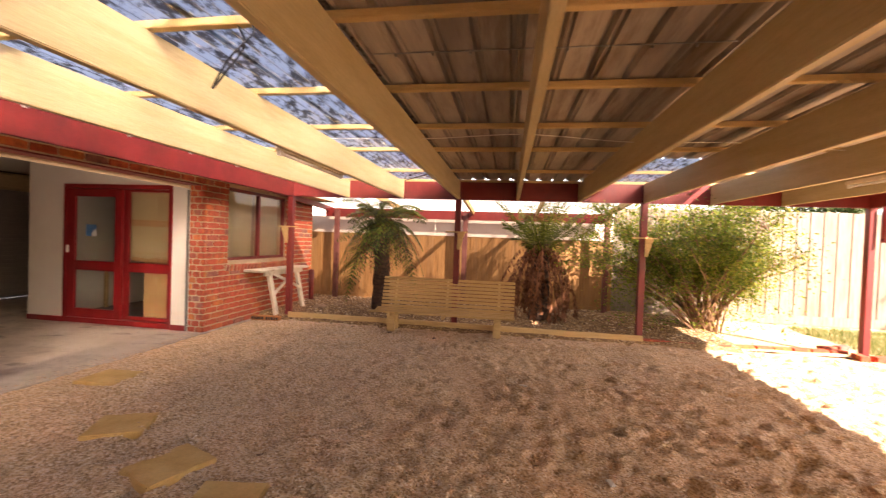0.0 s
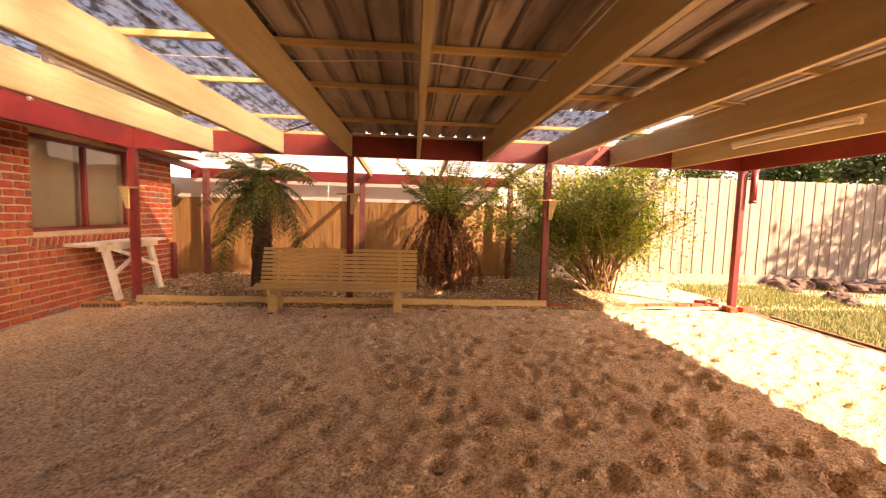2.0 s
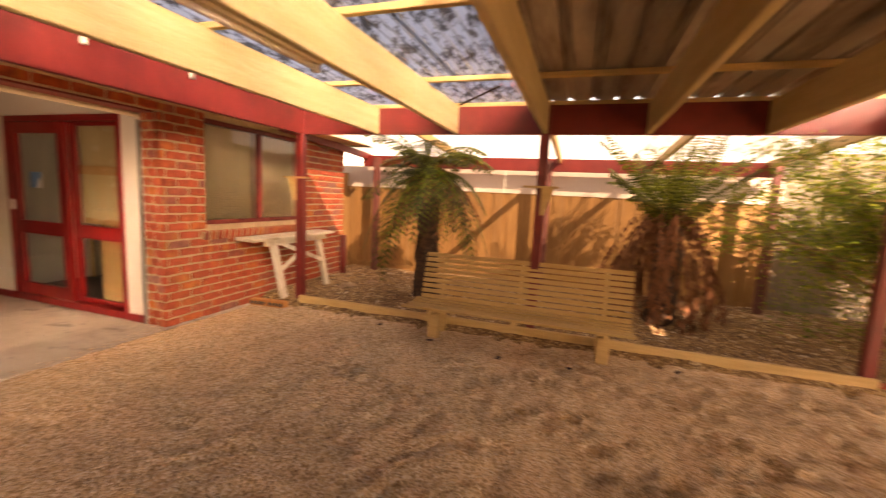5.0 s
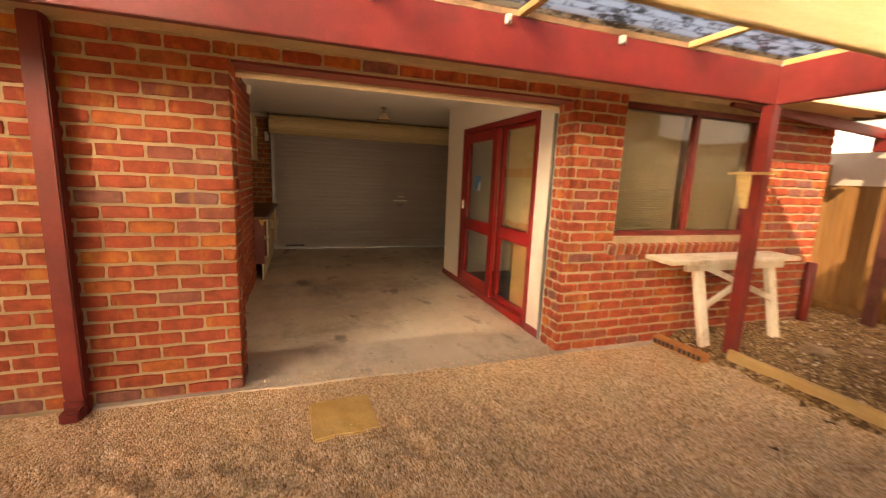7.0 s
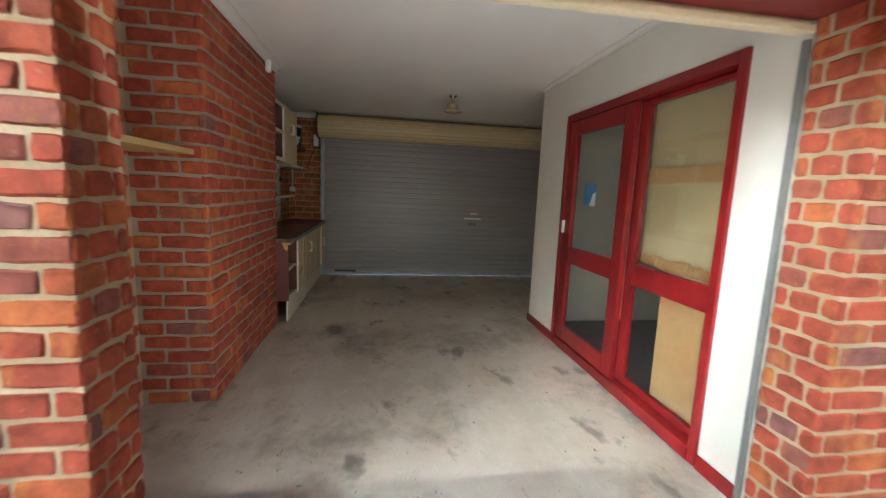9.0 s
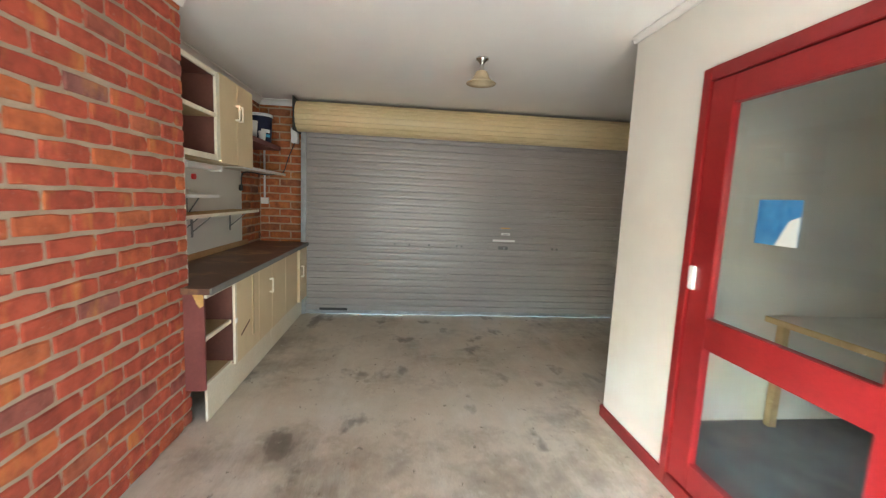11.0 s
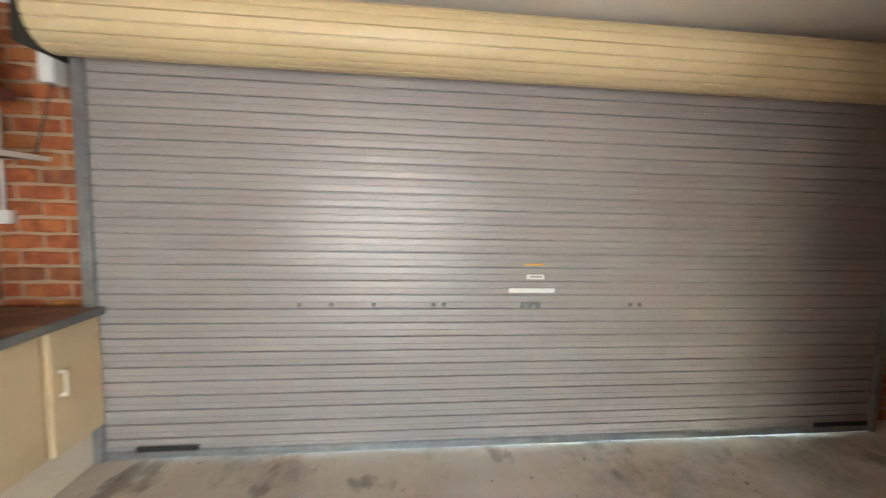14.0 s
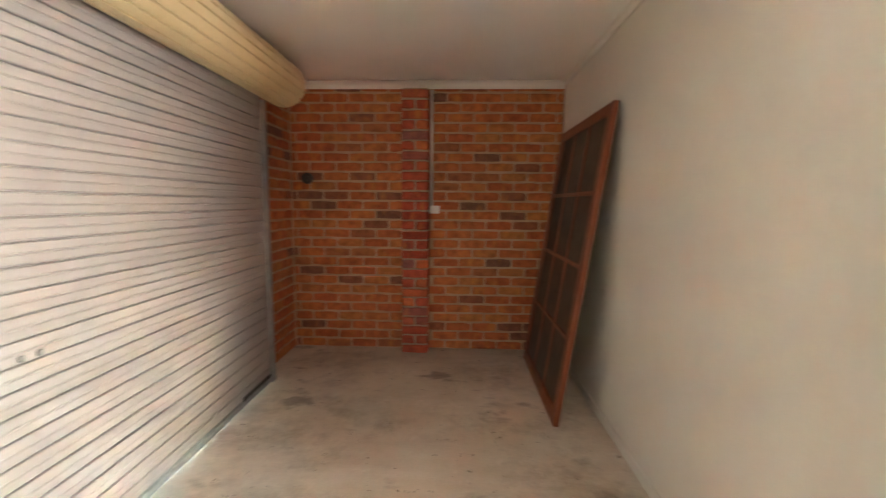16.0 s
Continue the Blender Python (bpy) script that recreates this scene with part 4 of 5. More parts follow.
for i, (a, b, hd) in enumerate(UNITS):
    c = thing("base_cabinet", ((a + b) / 2, 2.6, 0), "cream laminate base cabinet with a flat door", "cabinet", "base cabinets")
    slab("body", b + 0.001, a - 0.001, 2.32, FY - 0.02, 0.24, 0.815, M["cream"], c)
    fy = FY + (0.022 if i == 4 else 0.0)
    d = slab("door", b + 0.003, a - 0.003, FY - 0.018, fy, 0.225, 0.81, M["cream"], c, "cream door", 0.002)
    if hd:
        part("handle", cup_handle(bmesh.new(), b + 0.06 if i == 1 else a - 0.05, fy, 0.62 if i == 1 else 0.56), M["cream_edge"], d, "white bow handle")
    if i == 0:
        slab("groove_pull", a - 0.335, a - 0.305, FY, FY + 0.006, 0.33, 0.78, M["paper"], d, "brown upright strip", 0.002)
        part("scratch", stick(bmesh.new(), (a - 0.09, FY + 0.001, 0.40), (a - 0.25, FY + 0.001, 0.46), 0.012, 0.003, 0, (0, 1, 0)), M["dark_brown"], d, "dark torn scratch")
plinth = thing("cabinet_plinth", (-8.4, 2.76, 0.01), "long cream plinth under the cabinets", "plinth")
for x0, x1 in ((-9.61, -8.472), (-8.468, -7.27)):
    slab("board", x0, x1, 2.785, 2.80, 0.012, 0.222, M["cream_edge"], plinth, "", 0.003)
part("worktop", prism(bmesh.new(), ((-9.62, 2.305), (-7.291, 2.305), (-7.291, 2.712), (-7.18, 2.712), (-7.18, FY + 0.035), (-9.62, FY + 0.035)), 0.816, 0.85), M["worktop"])
wt = tagged(bpy.data.objects["worktop"], "worn brown worktop with a grey front edge", "worktop")
slab("front_edge", -9.62, -7.18, FY + 0.036, FY + 0.046, 0.812, 0.852, M["edge_grey"], wt, "chipped grey edge strip", 0.003)
slab("upstand", -9.30, -7.40, 2.306, 2.322, 0.851, 0.90, M["cardboard"], wt, "stained timber upstand", 0.002)

UX = (-7.30, -7.81, -8.13, -8.445)
UY, UZ0, UZ1 = 2.655, 1.60, 2.175
up1 = thing("wall_cabinet", (-7.57, 2.3, UZ0), "open cream wall cabinet with one shelf", "cabinet", "wall cabinets")
slab("back_panel", UX[1] + 0.018, UX[0] - 0.018, 2.305, 2.32, UZ0, UZ1, M["dark_brown"], up1, "dark brown inside")
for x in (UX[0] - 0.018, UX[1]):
    slab("side_panel", x, x + 0.018, 2.305, UY, UZ0, UZ1, M["dark_brown"], up1, "dark brown inside")
slab("top_panel", UX[1] + 0.018, UX[0] - 0.018, 2.32, UY, UZ1 - 0.018, UZ1, M["dark_brown"], up1)
slab("bottom", UX[1] + 0.018, UX[0] - 0.018, 2.32, UY - 0.003, UZ0, UZ0 + 0.018, M["inside"], up1, "cabinet floor")
slab("shelf", UX[1] + 0.018, UX[0] - 0.018, 2.32, UY - 0.01, 1.885, 1.903, M["inside"], up1, "inner shelf")
for nm, x0, x1, z0, z1 in (("stile", UX[0] - 0.03, UX[0], UZ0, UZ1), ("stile", UX[1] - 0.02, UX[1] + 0.035, UZ0, UZ1), ("bottom_rail", UX[1] + 0.036, UX[0] - 0.031, UZ0, UZ0 + 0.035), ("top_rail", UX[1] + 0.036, UX[0] - 0.031, UZ1 - 0.03, UZ1), ("shelf_edge", UX[1] + 0.036, UX[0] - 0.031, 1.882, 1.906)):
    slab(nm, x0, x1, UY, UY + 0.018, z0, z1, M["cream_edge"], up1, "cream front frame", 0.002)
up2 = thing("wall_cabinet", (-8.13, 2.3, UZ0), "cream wall cabinet with two closed doors", "cabinet", "wall cabinets")
slab("body", UX[3] + 0.001, UX[1] - 0.021, 2.305, UY - 0.002, UZ0, UZ1, M["cream"], up2)
for a, b, hx in ((UX[1] - 0.022, UX[2] + 0.0015, UX[2] + 0.032), (UX[2] - 0.0015, UX[3], UX[2] - 0.032)):
    d = slab("door", b, a, UY, UY + 0.018, UZ0 - 0.01, UZ1 + 0.01, M["cream"], up2, "cream door", 0.002)
    part("handle", cup_handle(bmesh.new(), hx, UY + 0.018, 1.97, 0.10), M["cream_edge"], d, "white bow handle")

structure(slab("wall_panel_edge", -7.296, -7.283, 2.315, 2.70, 0.86, 1.60, M["white_wood"]), "white board edge at the end of the nib", "wall panel")
structure(slab("wall_panel", -9.16, -7.30, 2.302, 2.312, 0.86, 1.60, M["plaster"]), "off-white board fixed over the brick", "wall panel")


def wall_shelf(name, x0, x1, depth, z, th, material, label, brackets=(), edge=None):
    s = thing(name, ((x0 + x1) / 2, 2.31, z), label, "shelf", "garage shelves")
    slab("board", x0, x1, 2.314, 2.314 + depth, z - th, z, material, s, "", 0.002)
    if edge:
        slab("edge", x0, x1, 2.315 + depth, 2.322 + depth, z - th - 0.004, z + 0.003, edge, s, "white front edge", 0.002)
    for x in brackets:
        bm = bmesh.new()
        box(bm, x - 0.013, x + 0.013, 2.313, 2.319, z - th - 0.18, z - th)
        box(bm, x - 0.013, x + 0.013, 2.319, 2.31 + depth * 0.8, z - th - 0.006, z - th)
        stick(bm, (x, 2.318, z - th - 0.14), (x, 2.31 + depth * 0.7, z - th - 0.004), 0.008, 0.006, 0, (1, 0, 0))
        part("bracket", bm, M["edge_grey"], s, "grey steel shelf bracket")
    return s


wall_shelf("wall_shelf", -8.95, -7.40, 0.23, 1.225, 0.018, M["bench_wood"], "long timber shelf on steel brackets", (-7.95, -8.15, -8.86), M["cream_edge"])
wall_shelf("wall_shelf", -8.30, -7.40, 0.14, 1.36, 0.018, M["white_wood"], "short white shelf on steel brackets", (-8.08,), M["white"])
wall_shelf("wall_shelf", -9.715, -8.46, 0.27, 1.61, 0.018, M["white_wood"], "thin white shelf below the cabinet end", (), M["white"])
wall_shelf("wall_shelf", -9.55, -8.46, 0.27, 1.893, 0.045, M["maroon"], "thick dark brown shelf holding paint buckets")
tagged(wall_shelf("wall_shelf", -5.70, -4.60, 0.33, 1.53, 0.03, M["bench_wood"], "worn timber shelf in the brick recess"), group="garage shelves")

# ---------- ceiling lamp ----------
lamp = thing("ceiling_lamp", (-7.86, 4.46, CEIL), "small chrome ceiling lamp with a flared amber glass shade", "lamp")
part("base", lathe(bmesh.new(), [(0.045, -0.001), (0.045, -0.012), (0.02, -0.03), (0.016, -0.05), (0.016, -0.075), (0.024, -0.085), (0.024, -0.10)], (-7.86, 4.46, CEIL)), M["chrome"], lamp, "brass base", True)
M["shade_glass"] = surface("amber_shade_glass", (0.46, 0.37, 0.23), (0.56, 0.46, 0.30), 8, 0.25, 60, 0.0, grain=0.1)
part("shade", lathe(bmesh.new(), [(0.024, -0.088), (0.040, -0.094), (0.050, -0.112), (0.058, -0.135), (0.078, -0.158), (0.108, -0.174), (0.107, -0.179), (0.076, -0.164), (0.052, -0.14), (0.02, -0.11)], (-7.86, 4.46, CEIL)), M["shade_glass"], lamp, "flared amber glass shade", True)

# ---------- garden edge, bench, table ----------
edging = thing("timber_edging", (-1.0, 6.6, 0), "long pale timber boards edging the garden bed", "edging")
for x0, x1 in ((-3.81, -1.952), (-1.948, -0.002), (0.002, 1.80)):
    slab("board", x0, x1, 6.585, 6.625, -0.04, 0.125 - 0.004 * (x0 > -1), M["timber"], edging, "", 0.006)


def loose_brick(at, rz, label="red brick laid flat as garden edging"):
    bm = box(bmesh.new(), -0.115, 0.115, -0.053, 0.053, -0.036, 0.036, 0.006)
    ob = part("loose_brick", bm, M["brick"])
    ob.matrix_basis = pose(*at, 0, 0, rz)
    return tagged(ob, label, "brick", "garden edging bricks")


M["orange_brick"] = surface("orange_brick", (0.46, 0.17, 0.06), (0.56, 0.25, 0.09), 9, 0.85, 60, 0.4)


def cored_brick(at, rz):
    """A brick on its edge, its row of core holes showing."""
    t = thing("cored_brick", at, "orange cored brick lying on its side", "brick", "garden edging bricks")
    bm = box(bmesh.new(), -0.115, 0.115, -0.040, 0.053, -0.036, 0.036, 0.005, pose(*at, 0, 0, rz))
    part("body", bm, M["orange_brick"], t)
    # black blocks stand for the holes, their inner shade put into the colour
    for k in range(5):
        b2 = box(bmesh.new(), -0.014 + (k - 2) * 0.042, 0.014 + (k - 2) * 0.042, -0.053, -0.041, -0.02, 0.02, 0.003, pose(*at, 0, 0, rz))
        part("core_hole", b2, M["black"], t, "black block for a shaded core hole")
    return t


for k in range(2):
    cored_brick((-4.20 + k * 0.242, 6.37 + k * 0.02, 0.042), 5)
for k in range(5):
    loose_brick((1.93 + k * 0.238, 6.66 + 0.006 * (k % 2), 0.03), 1.5 * (k % 3 - 1))
for k in range(6):
    loose_brick((3.25 + k * 0.25, 6.78 + 0.02 * k, 0.015), 5 + 3 * (k % 2), "sun-bleached brick half sunk in gravel")
for x, y, r in ((4.45, 7.0, 15), (4.72, 7.12, 30), (4.55, 6.55, 80), (4.78, 6.52, 10)):
    loose_brick((x, y, 0.04), r, "loose red brick beside the corner post")

bench = thing("slatted_bench", (-1.12, 6.4, 0), "long cream slatted timber bench on short block legs", "bench")
BX0, BX1 = -2.17, -0.07
for k in range(9):
    f = k / 8
    y, z = 6.53 + 0.13 * f + 0.02 * f * f, 0.35 + 0.43 * f
    part("back_slat", stick(bmesh.new(), (BX0, y, z), (BX1, y, z), 0.020, 0.041, 0.004, (0, 0.28, 1)), M["bench_wood"], bench, "cream back slat" if k == 0 else "")
for k in range(7):
    f = k / 6
    y, z = 6.16 + 0.36 * f, 0.315 - 0.03 * math.sin(f * 3.1)
    part("seat_slat", stick(bmesh.new(), (BX0 - 0.06, y, z), (BX1, y, z), 0.052, 0.022, 0.004), M["bench_wood"], bench)
for x in (BX0 + 0.22, (BX0 + BX1) / 2, BX1 - 0.24):
    bm = box(bmesh.new(), x - 0.022, x + 0.022, 6.18, 6.56, 0.235, 0.292, 0.005)
    stick(bm, (x, 6.555, 0.26), (x, 6.70, 0.80), 0.04, 0.035, 0.004, (1, 0, 0))
    part("bench_frame", bm, M["timber"], bench, "timber side frame")
for x in (BX0 + 0.24, BX1 - 0.25):
    for y in (6.29, 6.50):
        slab("leg", x - 0.055, x + 0.055, y - 0.04, y + 0.04, -0.03, 0.236, M["timber"], bench, "short block leg", 0.006)

table = thing("trestle_table", (-4.15, 6.9, 0.05), "weathered white timber trestle table against the brick", "table")
bm = box(bmesh.new(), -4.325, -4.17, 6.12, 7.70, 0.80, 0.835, 0.006)
part("plank", bm, M["white_wood"], table, "worn white top plank")
part("plank", box(bmesh.new(), -4.165, -4.02, 6.10, 7.68, 0.798, 0.833, 0.006), M["white_wood"], table)
slab("apron", -4.12, -4.08, 6.34, 7.55, 0.725, 0.797, M["white_wood"], table, "", 0.004)
for y in (6.52, 7.42):
    part("leg", stick(bmesh.new(), (-4.14, y, 0.79), (-4.03, y + 0.08, 0.06), 0.10, 0.055, 0.008, (1, 0, 0)), M["white_wood"], table, "splayed leg")
part("brace", stick(bmesh.new(), (-4.085, 6.56, 0.76), (-4.05, 7.46, 0.42), 0.05, 0.03, 0.004, (1, 0, 0)), M["white_wood"], table, "diagonal brace")
part("brace", stick(bmesh.new(), (-4.065, 6.60, 0.42), (-4.08, 7.05, 0.64), 0.05, 0.03, 0.004, (1, 0, 0)), M["white_wood"], table, "diagonal brace")


def post_shelf(x, y, side):
    t = thing("post_shelf", (x, y, 1.55), "small timber ledge nailed to a red post", "shelf", "post ledges")
    slab("ledge", x - 0.17, x + 0.17, y - 0.13, y - 0.051, 1.545, 1.565, M["timber"], t, "", 0.003)
    bm = bmesh.new()
    pts = [(side * 0.13, 1.545), (side * 0.01, 1.545), (side * 0.01, 1.28), (side * 0.05, 1.28)]
    ring = [[bm.verts.new((x + p, yy, z)) for p, z in pts] for yy in (y - 0.095, y - 0.075)]
    bm.faces.new(ring[0]), bm.faces.new(ring[1])
    for i in range(4):
        bm.faces.new((ring[0][i], ring[0][(i + 1) % 4], ring[1][(i + 1) % 4], ring[1][i]))
    bmesh.ops.recalc_face_normals(bm, faces=bm.faces)
    part("gusset", bm, M["timber"], t, "tapered timber gusset")
    return t


post_shelf(POSTS[0][0], 6.70, -1), post_shelf(POSTS[1][0], 6.70, 1), post_shelf(POSTS[2][0], 6.70, 1)

# short red pipe where the house ends; bent pipe by the corner post
rp = part("red_pipe_stub", rod(bmesh.new(), (-4.30, 8.36, 0.0), (-4.30, 8.36, 0.70), 0.05, 14), M["red"], None, "", True)
tagged(rp, "short dark red pipe standing by the house end", "pipe")
bm = rod(bmesh.new(), (4.80, 6.60, 1.62), (4.80, 6.60, 2.08), 0.045, 14)
rod(bm, (4.80, 6.60, 1.60), (4.80, 6.60, 1.64), 0.05, 14)
tagged(part("hanging_pipe", bm, M["red"], None, "", True), "short red downpipe hanging beside the corner post", "pipe")


def tube_light(x, y0, y1, z, side):
    t = thing("fluorescent_light", (x, (y0 + y1) / 2, z), "cream fluorescent batten light, unlit", "light", "pergola lights")
    slab("housing", x - 0.03, x + 0.03, y0, y1, z - 0.04, z, M["cream_edge"], t, "", 0.006)
    part("tube", rod(bmesh.new(), (x + side * 0.006, y0 + 0.05, z - 0.062), (x + side * 0.006, y1 - 0.05, z - 0.062), 0.014, 10), M["white"], t, "white tube", True)
    for y in (y0 + 0.03, y1 - 0.03):
        slab("lamp_holder", x - 0.018, x + 0.018, y - 0.02, y + 0.02, z - 0.08, z - 0.041, M["white"], t, "", 0.003)


tube_light(RAFT[1] - 0.055, 3.15, 4.38, 2.105, 1)
tube_light(RAFT[7] - 0.058, 4.1, 5.5, 2.24, -1)

# cables and hook under the roof
def cable(name, pts, r, material, label, category="cable"):
    cu = bpy.data.curves.new(name, "CURVE")
    cu.dimensions = "3D"
    cu.bevel_depth, cu.bevel_resolution = r, 2
    sp = cu.splines.new("POLY")
    dense = []
    for i in range(len(pts) - 1):
        p = [Vector(pts[max(0, min(len(pts) - 1, i + k))]) for k in (-1, 0, 1, 2)]
        for s in range(8):
            t = s / 8
            dense.append(0.5 * ((2 * p[1]) + (p[2] - p[0]) * t + (2 * p[0] - 5 * p[1] + 4 * p[2] - p[3]) * t * t + (3 * p[1] - p[0] - 3 * p[2] + p[3]) * t ** 3))
    dense.append(Vector(pts[-1]))
    sp.points.add(len(dense) - 1)
    for q, d in zip(sp.points, dense):
        q.co = (*d, 1)
    tmp = bpy.data.objects.new(name, cu)
    scene.collection.objects.link(tmp)
    me = bpy.data.meshes.new_from_object(tmp)
    bpy.data.objects.remove(tmp)
    me.materials.clear()
    me.materials.append(material)
    return tagged(new(name, me), label, category)


cable("cable", [(-1.9, 3.9, 2.34), (-0.95, 3.8, 2.31), (-0.1, 3.75, 2.33), (0.8, 3.9, 2.30), (1.75, 4.1, 2.34), (2.7, 4.3, 2.32), (3.6, 4.4, 2.34)], 0.004, M["white"], "thin pale cable strung under the roof")
cable("hanging_wire", [(-1.45, 1.92, 2.36), (-1.40, 1.90, 2.25), (-1.47, 1.88, 2.13), (-1.52, 1.86, 2.05), (-1.44, 1.86, 2.18), (-1.36, 1.90, 2.30), (-1.38, 1.92, 2.36)], 0.005, M["black"], "dark loop of wire hanging from the roof", "wire")
cable("dry_twig", [(-1.88, 6.64, 2.356), (-1.72, 6.46, 2.362), (-1.55, 6.27, 2.368), (-1.37, 6.08, 2.378)], 0.010, M["bark"], "dark dry twig lying on the back beam", "twig")
for k, y in enumerate((1.2, 1.9, 2.77, 3.63, 4.4, 5.2)):
    b = thing("roof_bracket", (-3.83, y, 2.28), "small white metal bracket on the red beam", "bracket", "beam brackets")
    slab("plate", -3.834, -3.80, y - 0.016, y + 0.016, 2.295, 2.345, M["cornice"], b, "", 0.003)
    part("bolt", rod(bmesh.new(), (-3.80, y, 2.30), (-3.785, y, 2.30), 0.008, 8), M["steel"], b)

for x, y, rz, hx, hy in ((-3.83, 3.49, 4, 0.19, 0.185), (-2.86, 2.71, 25, 0.18, 0.17), (-2.13, 2.345, -22, 0.165, 0.19), (-1.60, 2.10, 8, 0.18, 0.17)):
    bm = box(bmesh.new(), -hx, hx, -hy, hy, -0.03, 0.03, 0.008)
    bmesh.ops.subdivide_edges(bm, edges=[e for e in bm.edges if e.calc_length() > 0.2], cuts=6, use_grid_fill=True)
    for v in bm.verts:
        v.co += Vector((noise.noise((v.co.x * 9 + x, v.co.y * 9, 1)), noise.noise((v.co.x * 9, v.co.y * 9 + x, 5)), 0.4 * noise.noise((v.co.x * 12, v.co.y * 12, x)))) * 0.012
    ob = part("paver", bm, M["slate"])
    ob.matrix_basis = pose(x, y, 0, 0, 0, rz)
    tagged(ob, "flat yellow sandstone paver sunk in the gravel", "paver", "stepping stones")

rng = random.Random(11)


def stone_mesh(bm, at, r, squash=0.6, seed=0, sub=2):
    q = bmesh.ops.create_icosphere(bm, subdivisions=sub, radius=1.0)
    for v in q["verts"]:
        d = 1 + 0.55 * noise.noise(v.co * 1.4 + Vector((seed, 0, 0))) + 0.3 * noise.noise(v.co * 3 + Vector((0, seed, 0)))
        v.co = Vector((at[0] + v.co.x * r * d, at[1] + v.co.y * r * d * 0.85, at[2] + v.co.z * r * d * squash))
    return bm


k = 0
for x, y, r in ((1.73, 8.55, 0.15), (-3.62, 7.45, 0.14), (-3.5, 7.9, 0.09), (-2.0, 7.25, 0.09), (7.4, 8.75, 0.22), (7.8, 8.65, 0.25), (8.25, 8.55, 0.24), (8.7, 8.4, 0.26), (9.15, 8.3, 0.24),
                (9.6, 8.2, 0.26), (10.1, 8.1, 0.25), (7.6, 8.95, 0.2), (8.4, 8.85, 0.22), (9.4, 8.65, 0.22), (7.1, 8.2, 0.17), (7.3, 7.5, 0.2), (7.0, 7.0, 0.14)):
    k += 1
    tagged(part("rock", stone_mesh(bmesh.new(), (x, y, 0.07), r, 0.6 if x > 5 else 0.4, k * 3.1, 3), M["rock_dark_shaded" if x > 5 else "rock"]), "rough brown garden rock half sunk in soil", "rock", "garden rocks")
for x, y, z in ((0.0, 4.22, 0), (0.45, 2.72, 0), (1.33, 2.75, 0), (-2.93, 5.78, 0), (-2.3, 6.25, 0), (-2.6, 6.4, 0), (-3.0, 6.45, 0), (2.85, 6.35, 0), (-1.9, 6.1, 0), (-0.6, 6.05, 0), (-1.2, 5.98, 0), (0.3, 6.3, 0)):
    pale = y < 5
    bm = box(bmesh.new(), -0.035, 0.035, -0.018, 0.018, -0.004, 0.006, 0.003, pose(x, y, gravel_z(x, y) + 0.006, rng.uniform(-8, 8), rng.uniform(-8, 8), rng.uniform(0, 180)))
    tagged(part("litter_chip" if pale else "bark_piece", bm, M["white_wood"] if pale else M["bark"]), "small pale chip lying on gravel" if pale else "dark piece of fallen bark on gravel", "litter", "ground litter")

# pebbles: a joined layer of small stones on the gravel and the bed
def pebbles(name, n, x0, x1, y0, y1, zf, rmin, rmax, material, label, seed):
    r = np.random.RandomState(seed)
    base = np.array([(1, 0, 0), (-1, 0, 0), (0, 1, 0), (0, -1, 0), (0, 0, 1), (0, 0, -1)], float)
    tri = np.array([(0, 2, 4), (2, 1, 4), (1, 3, 4), (3, 0, 4), (2, 0, 5), (1, 2, 5), (3, 1, 5), (0, 3, 5)])
    V, F = [], []
    for i in range(n):
        x, y = r.uniform(x0, x1), r.uniform(y0, y1)
        s = r.uniform(rmin, rmax) * np.array((r.uniform(0.7, 1.4), r.uniform(0.7, 1.2), r.uniform(0.5, 0.8)))
        a = r.uniform(0, 6.28)
        p = base * s
        p = np.stack((p[:, 0] * np.cos(a) - p[:, 1] * np.sin(a), p[:, 0] * np.sin(a) + p[:, 1] * np.cos(a), p[:, 2]), 1)
        V.append(p + (x, y, zf(x, y) + s[2] * 0.3))
        F.append(tri + 6 * i)
    me = bpy.data.meshes.new(name)
    me.from_pydata(np.concatenate(V).tolist(), [], np.concatenate(F).tolist())
    me.materials.append(material)
    return tagged(new(name, me), label, "gravel", "", "stuff")


M["pebble"] = leaf_material("pebble_mix", [(0.0, (0.30, 0.18, 0.095)), (0.4, (0.60, 0.41, 0.25)), (0.75, (0.76, 0.59, 0.40)), (1.0, (0.86, 0.73, 0.57))], 0.0)
M["bed_pebble"] = leaf_material("bark_mix", [(0.0, (0.07, 0.04, 0.02)), (0.5, (0.22, 0.13, 0.06)), (0.85, (0.42, 0.29, 0.15)), (1.0, (0.75, 0.66, 0.52))], 0.0)
pebbles("loose_gravel", 26000, -4.25, 4.6, 0.6, 6.58, gravel_z, 0.004, 0.010, M["pebble"], "loose small brown gravel stones", 1)
pebbles("slab_grit", 900, -4.62, -4.28, 2.92, 5.28, lambda x, y: 0.012 if (x + 4.28) ** 2 < 0.02 + 0.03 * noise.noise((x * 3, y * 3, 2)) else -0.05, 0.003, 0.008, M["pebble"], "small gravel trodden over the slab edge", 6)
pebbles("bed_pebbles", 9000, -4.3, 3.0, 6.64, 9.2, bed_z, 0.008, 0.022, M["bed_pebble"], "tan bark chips and pebbles on the bed", 2)

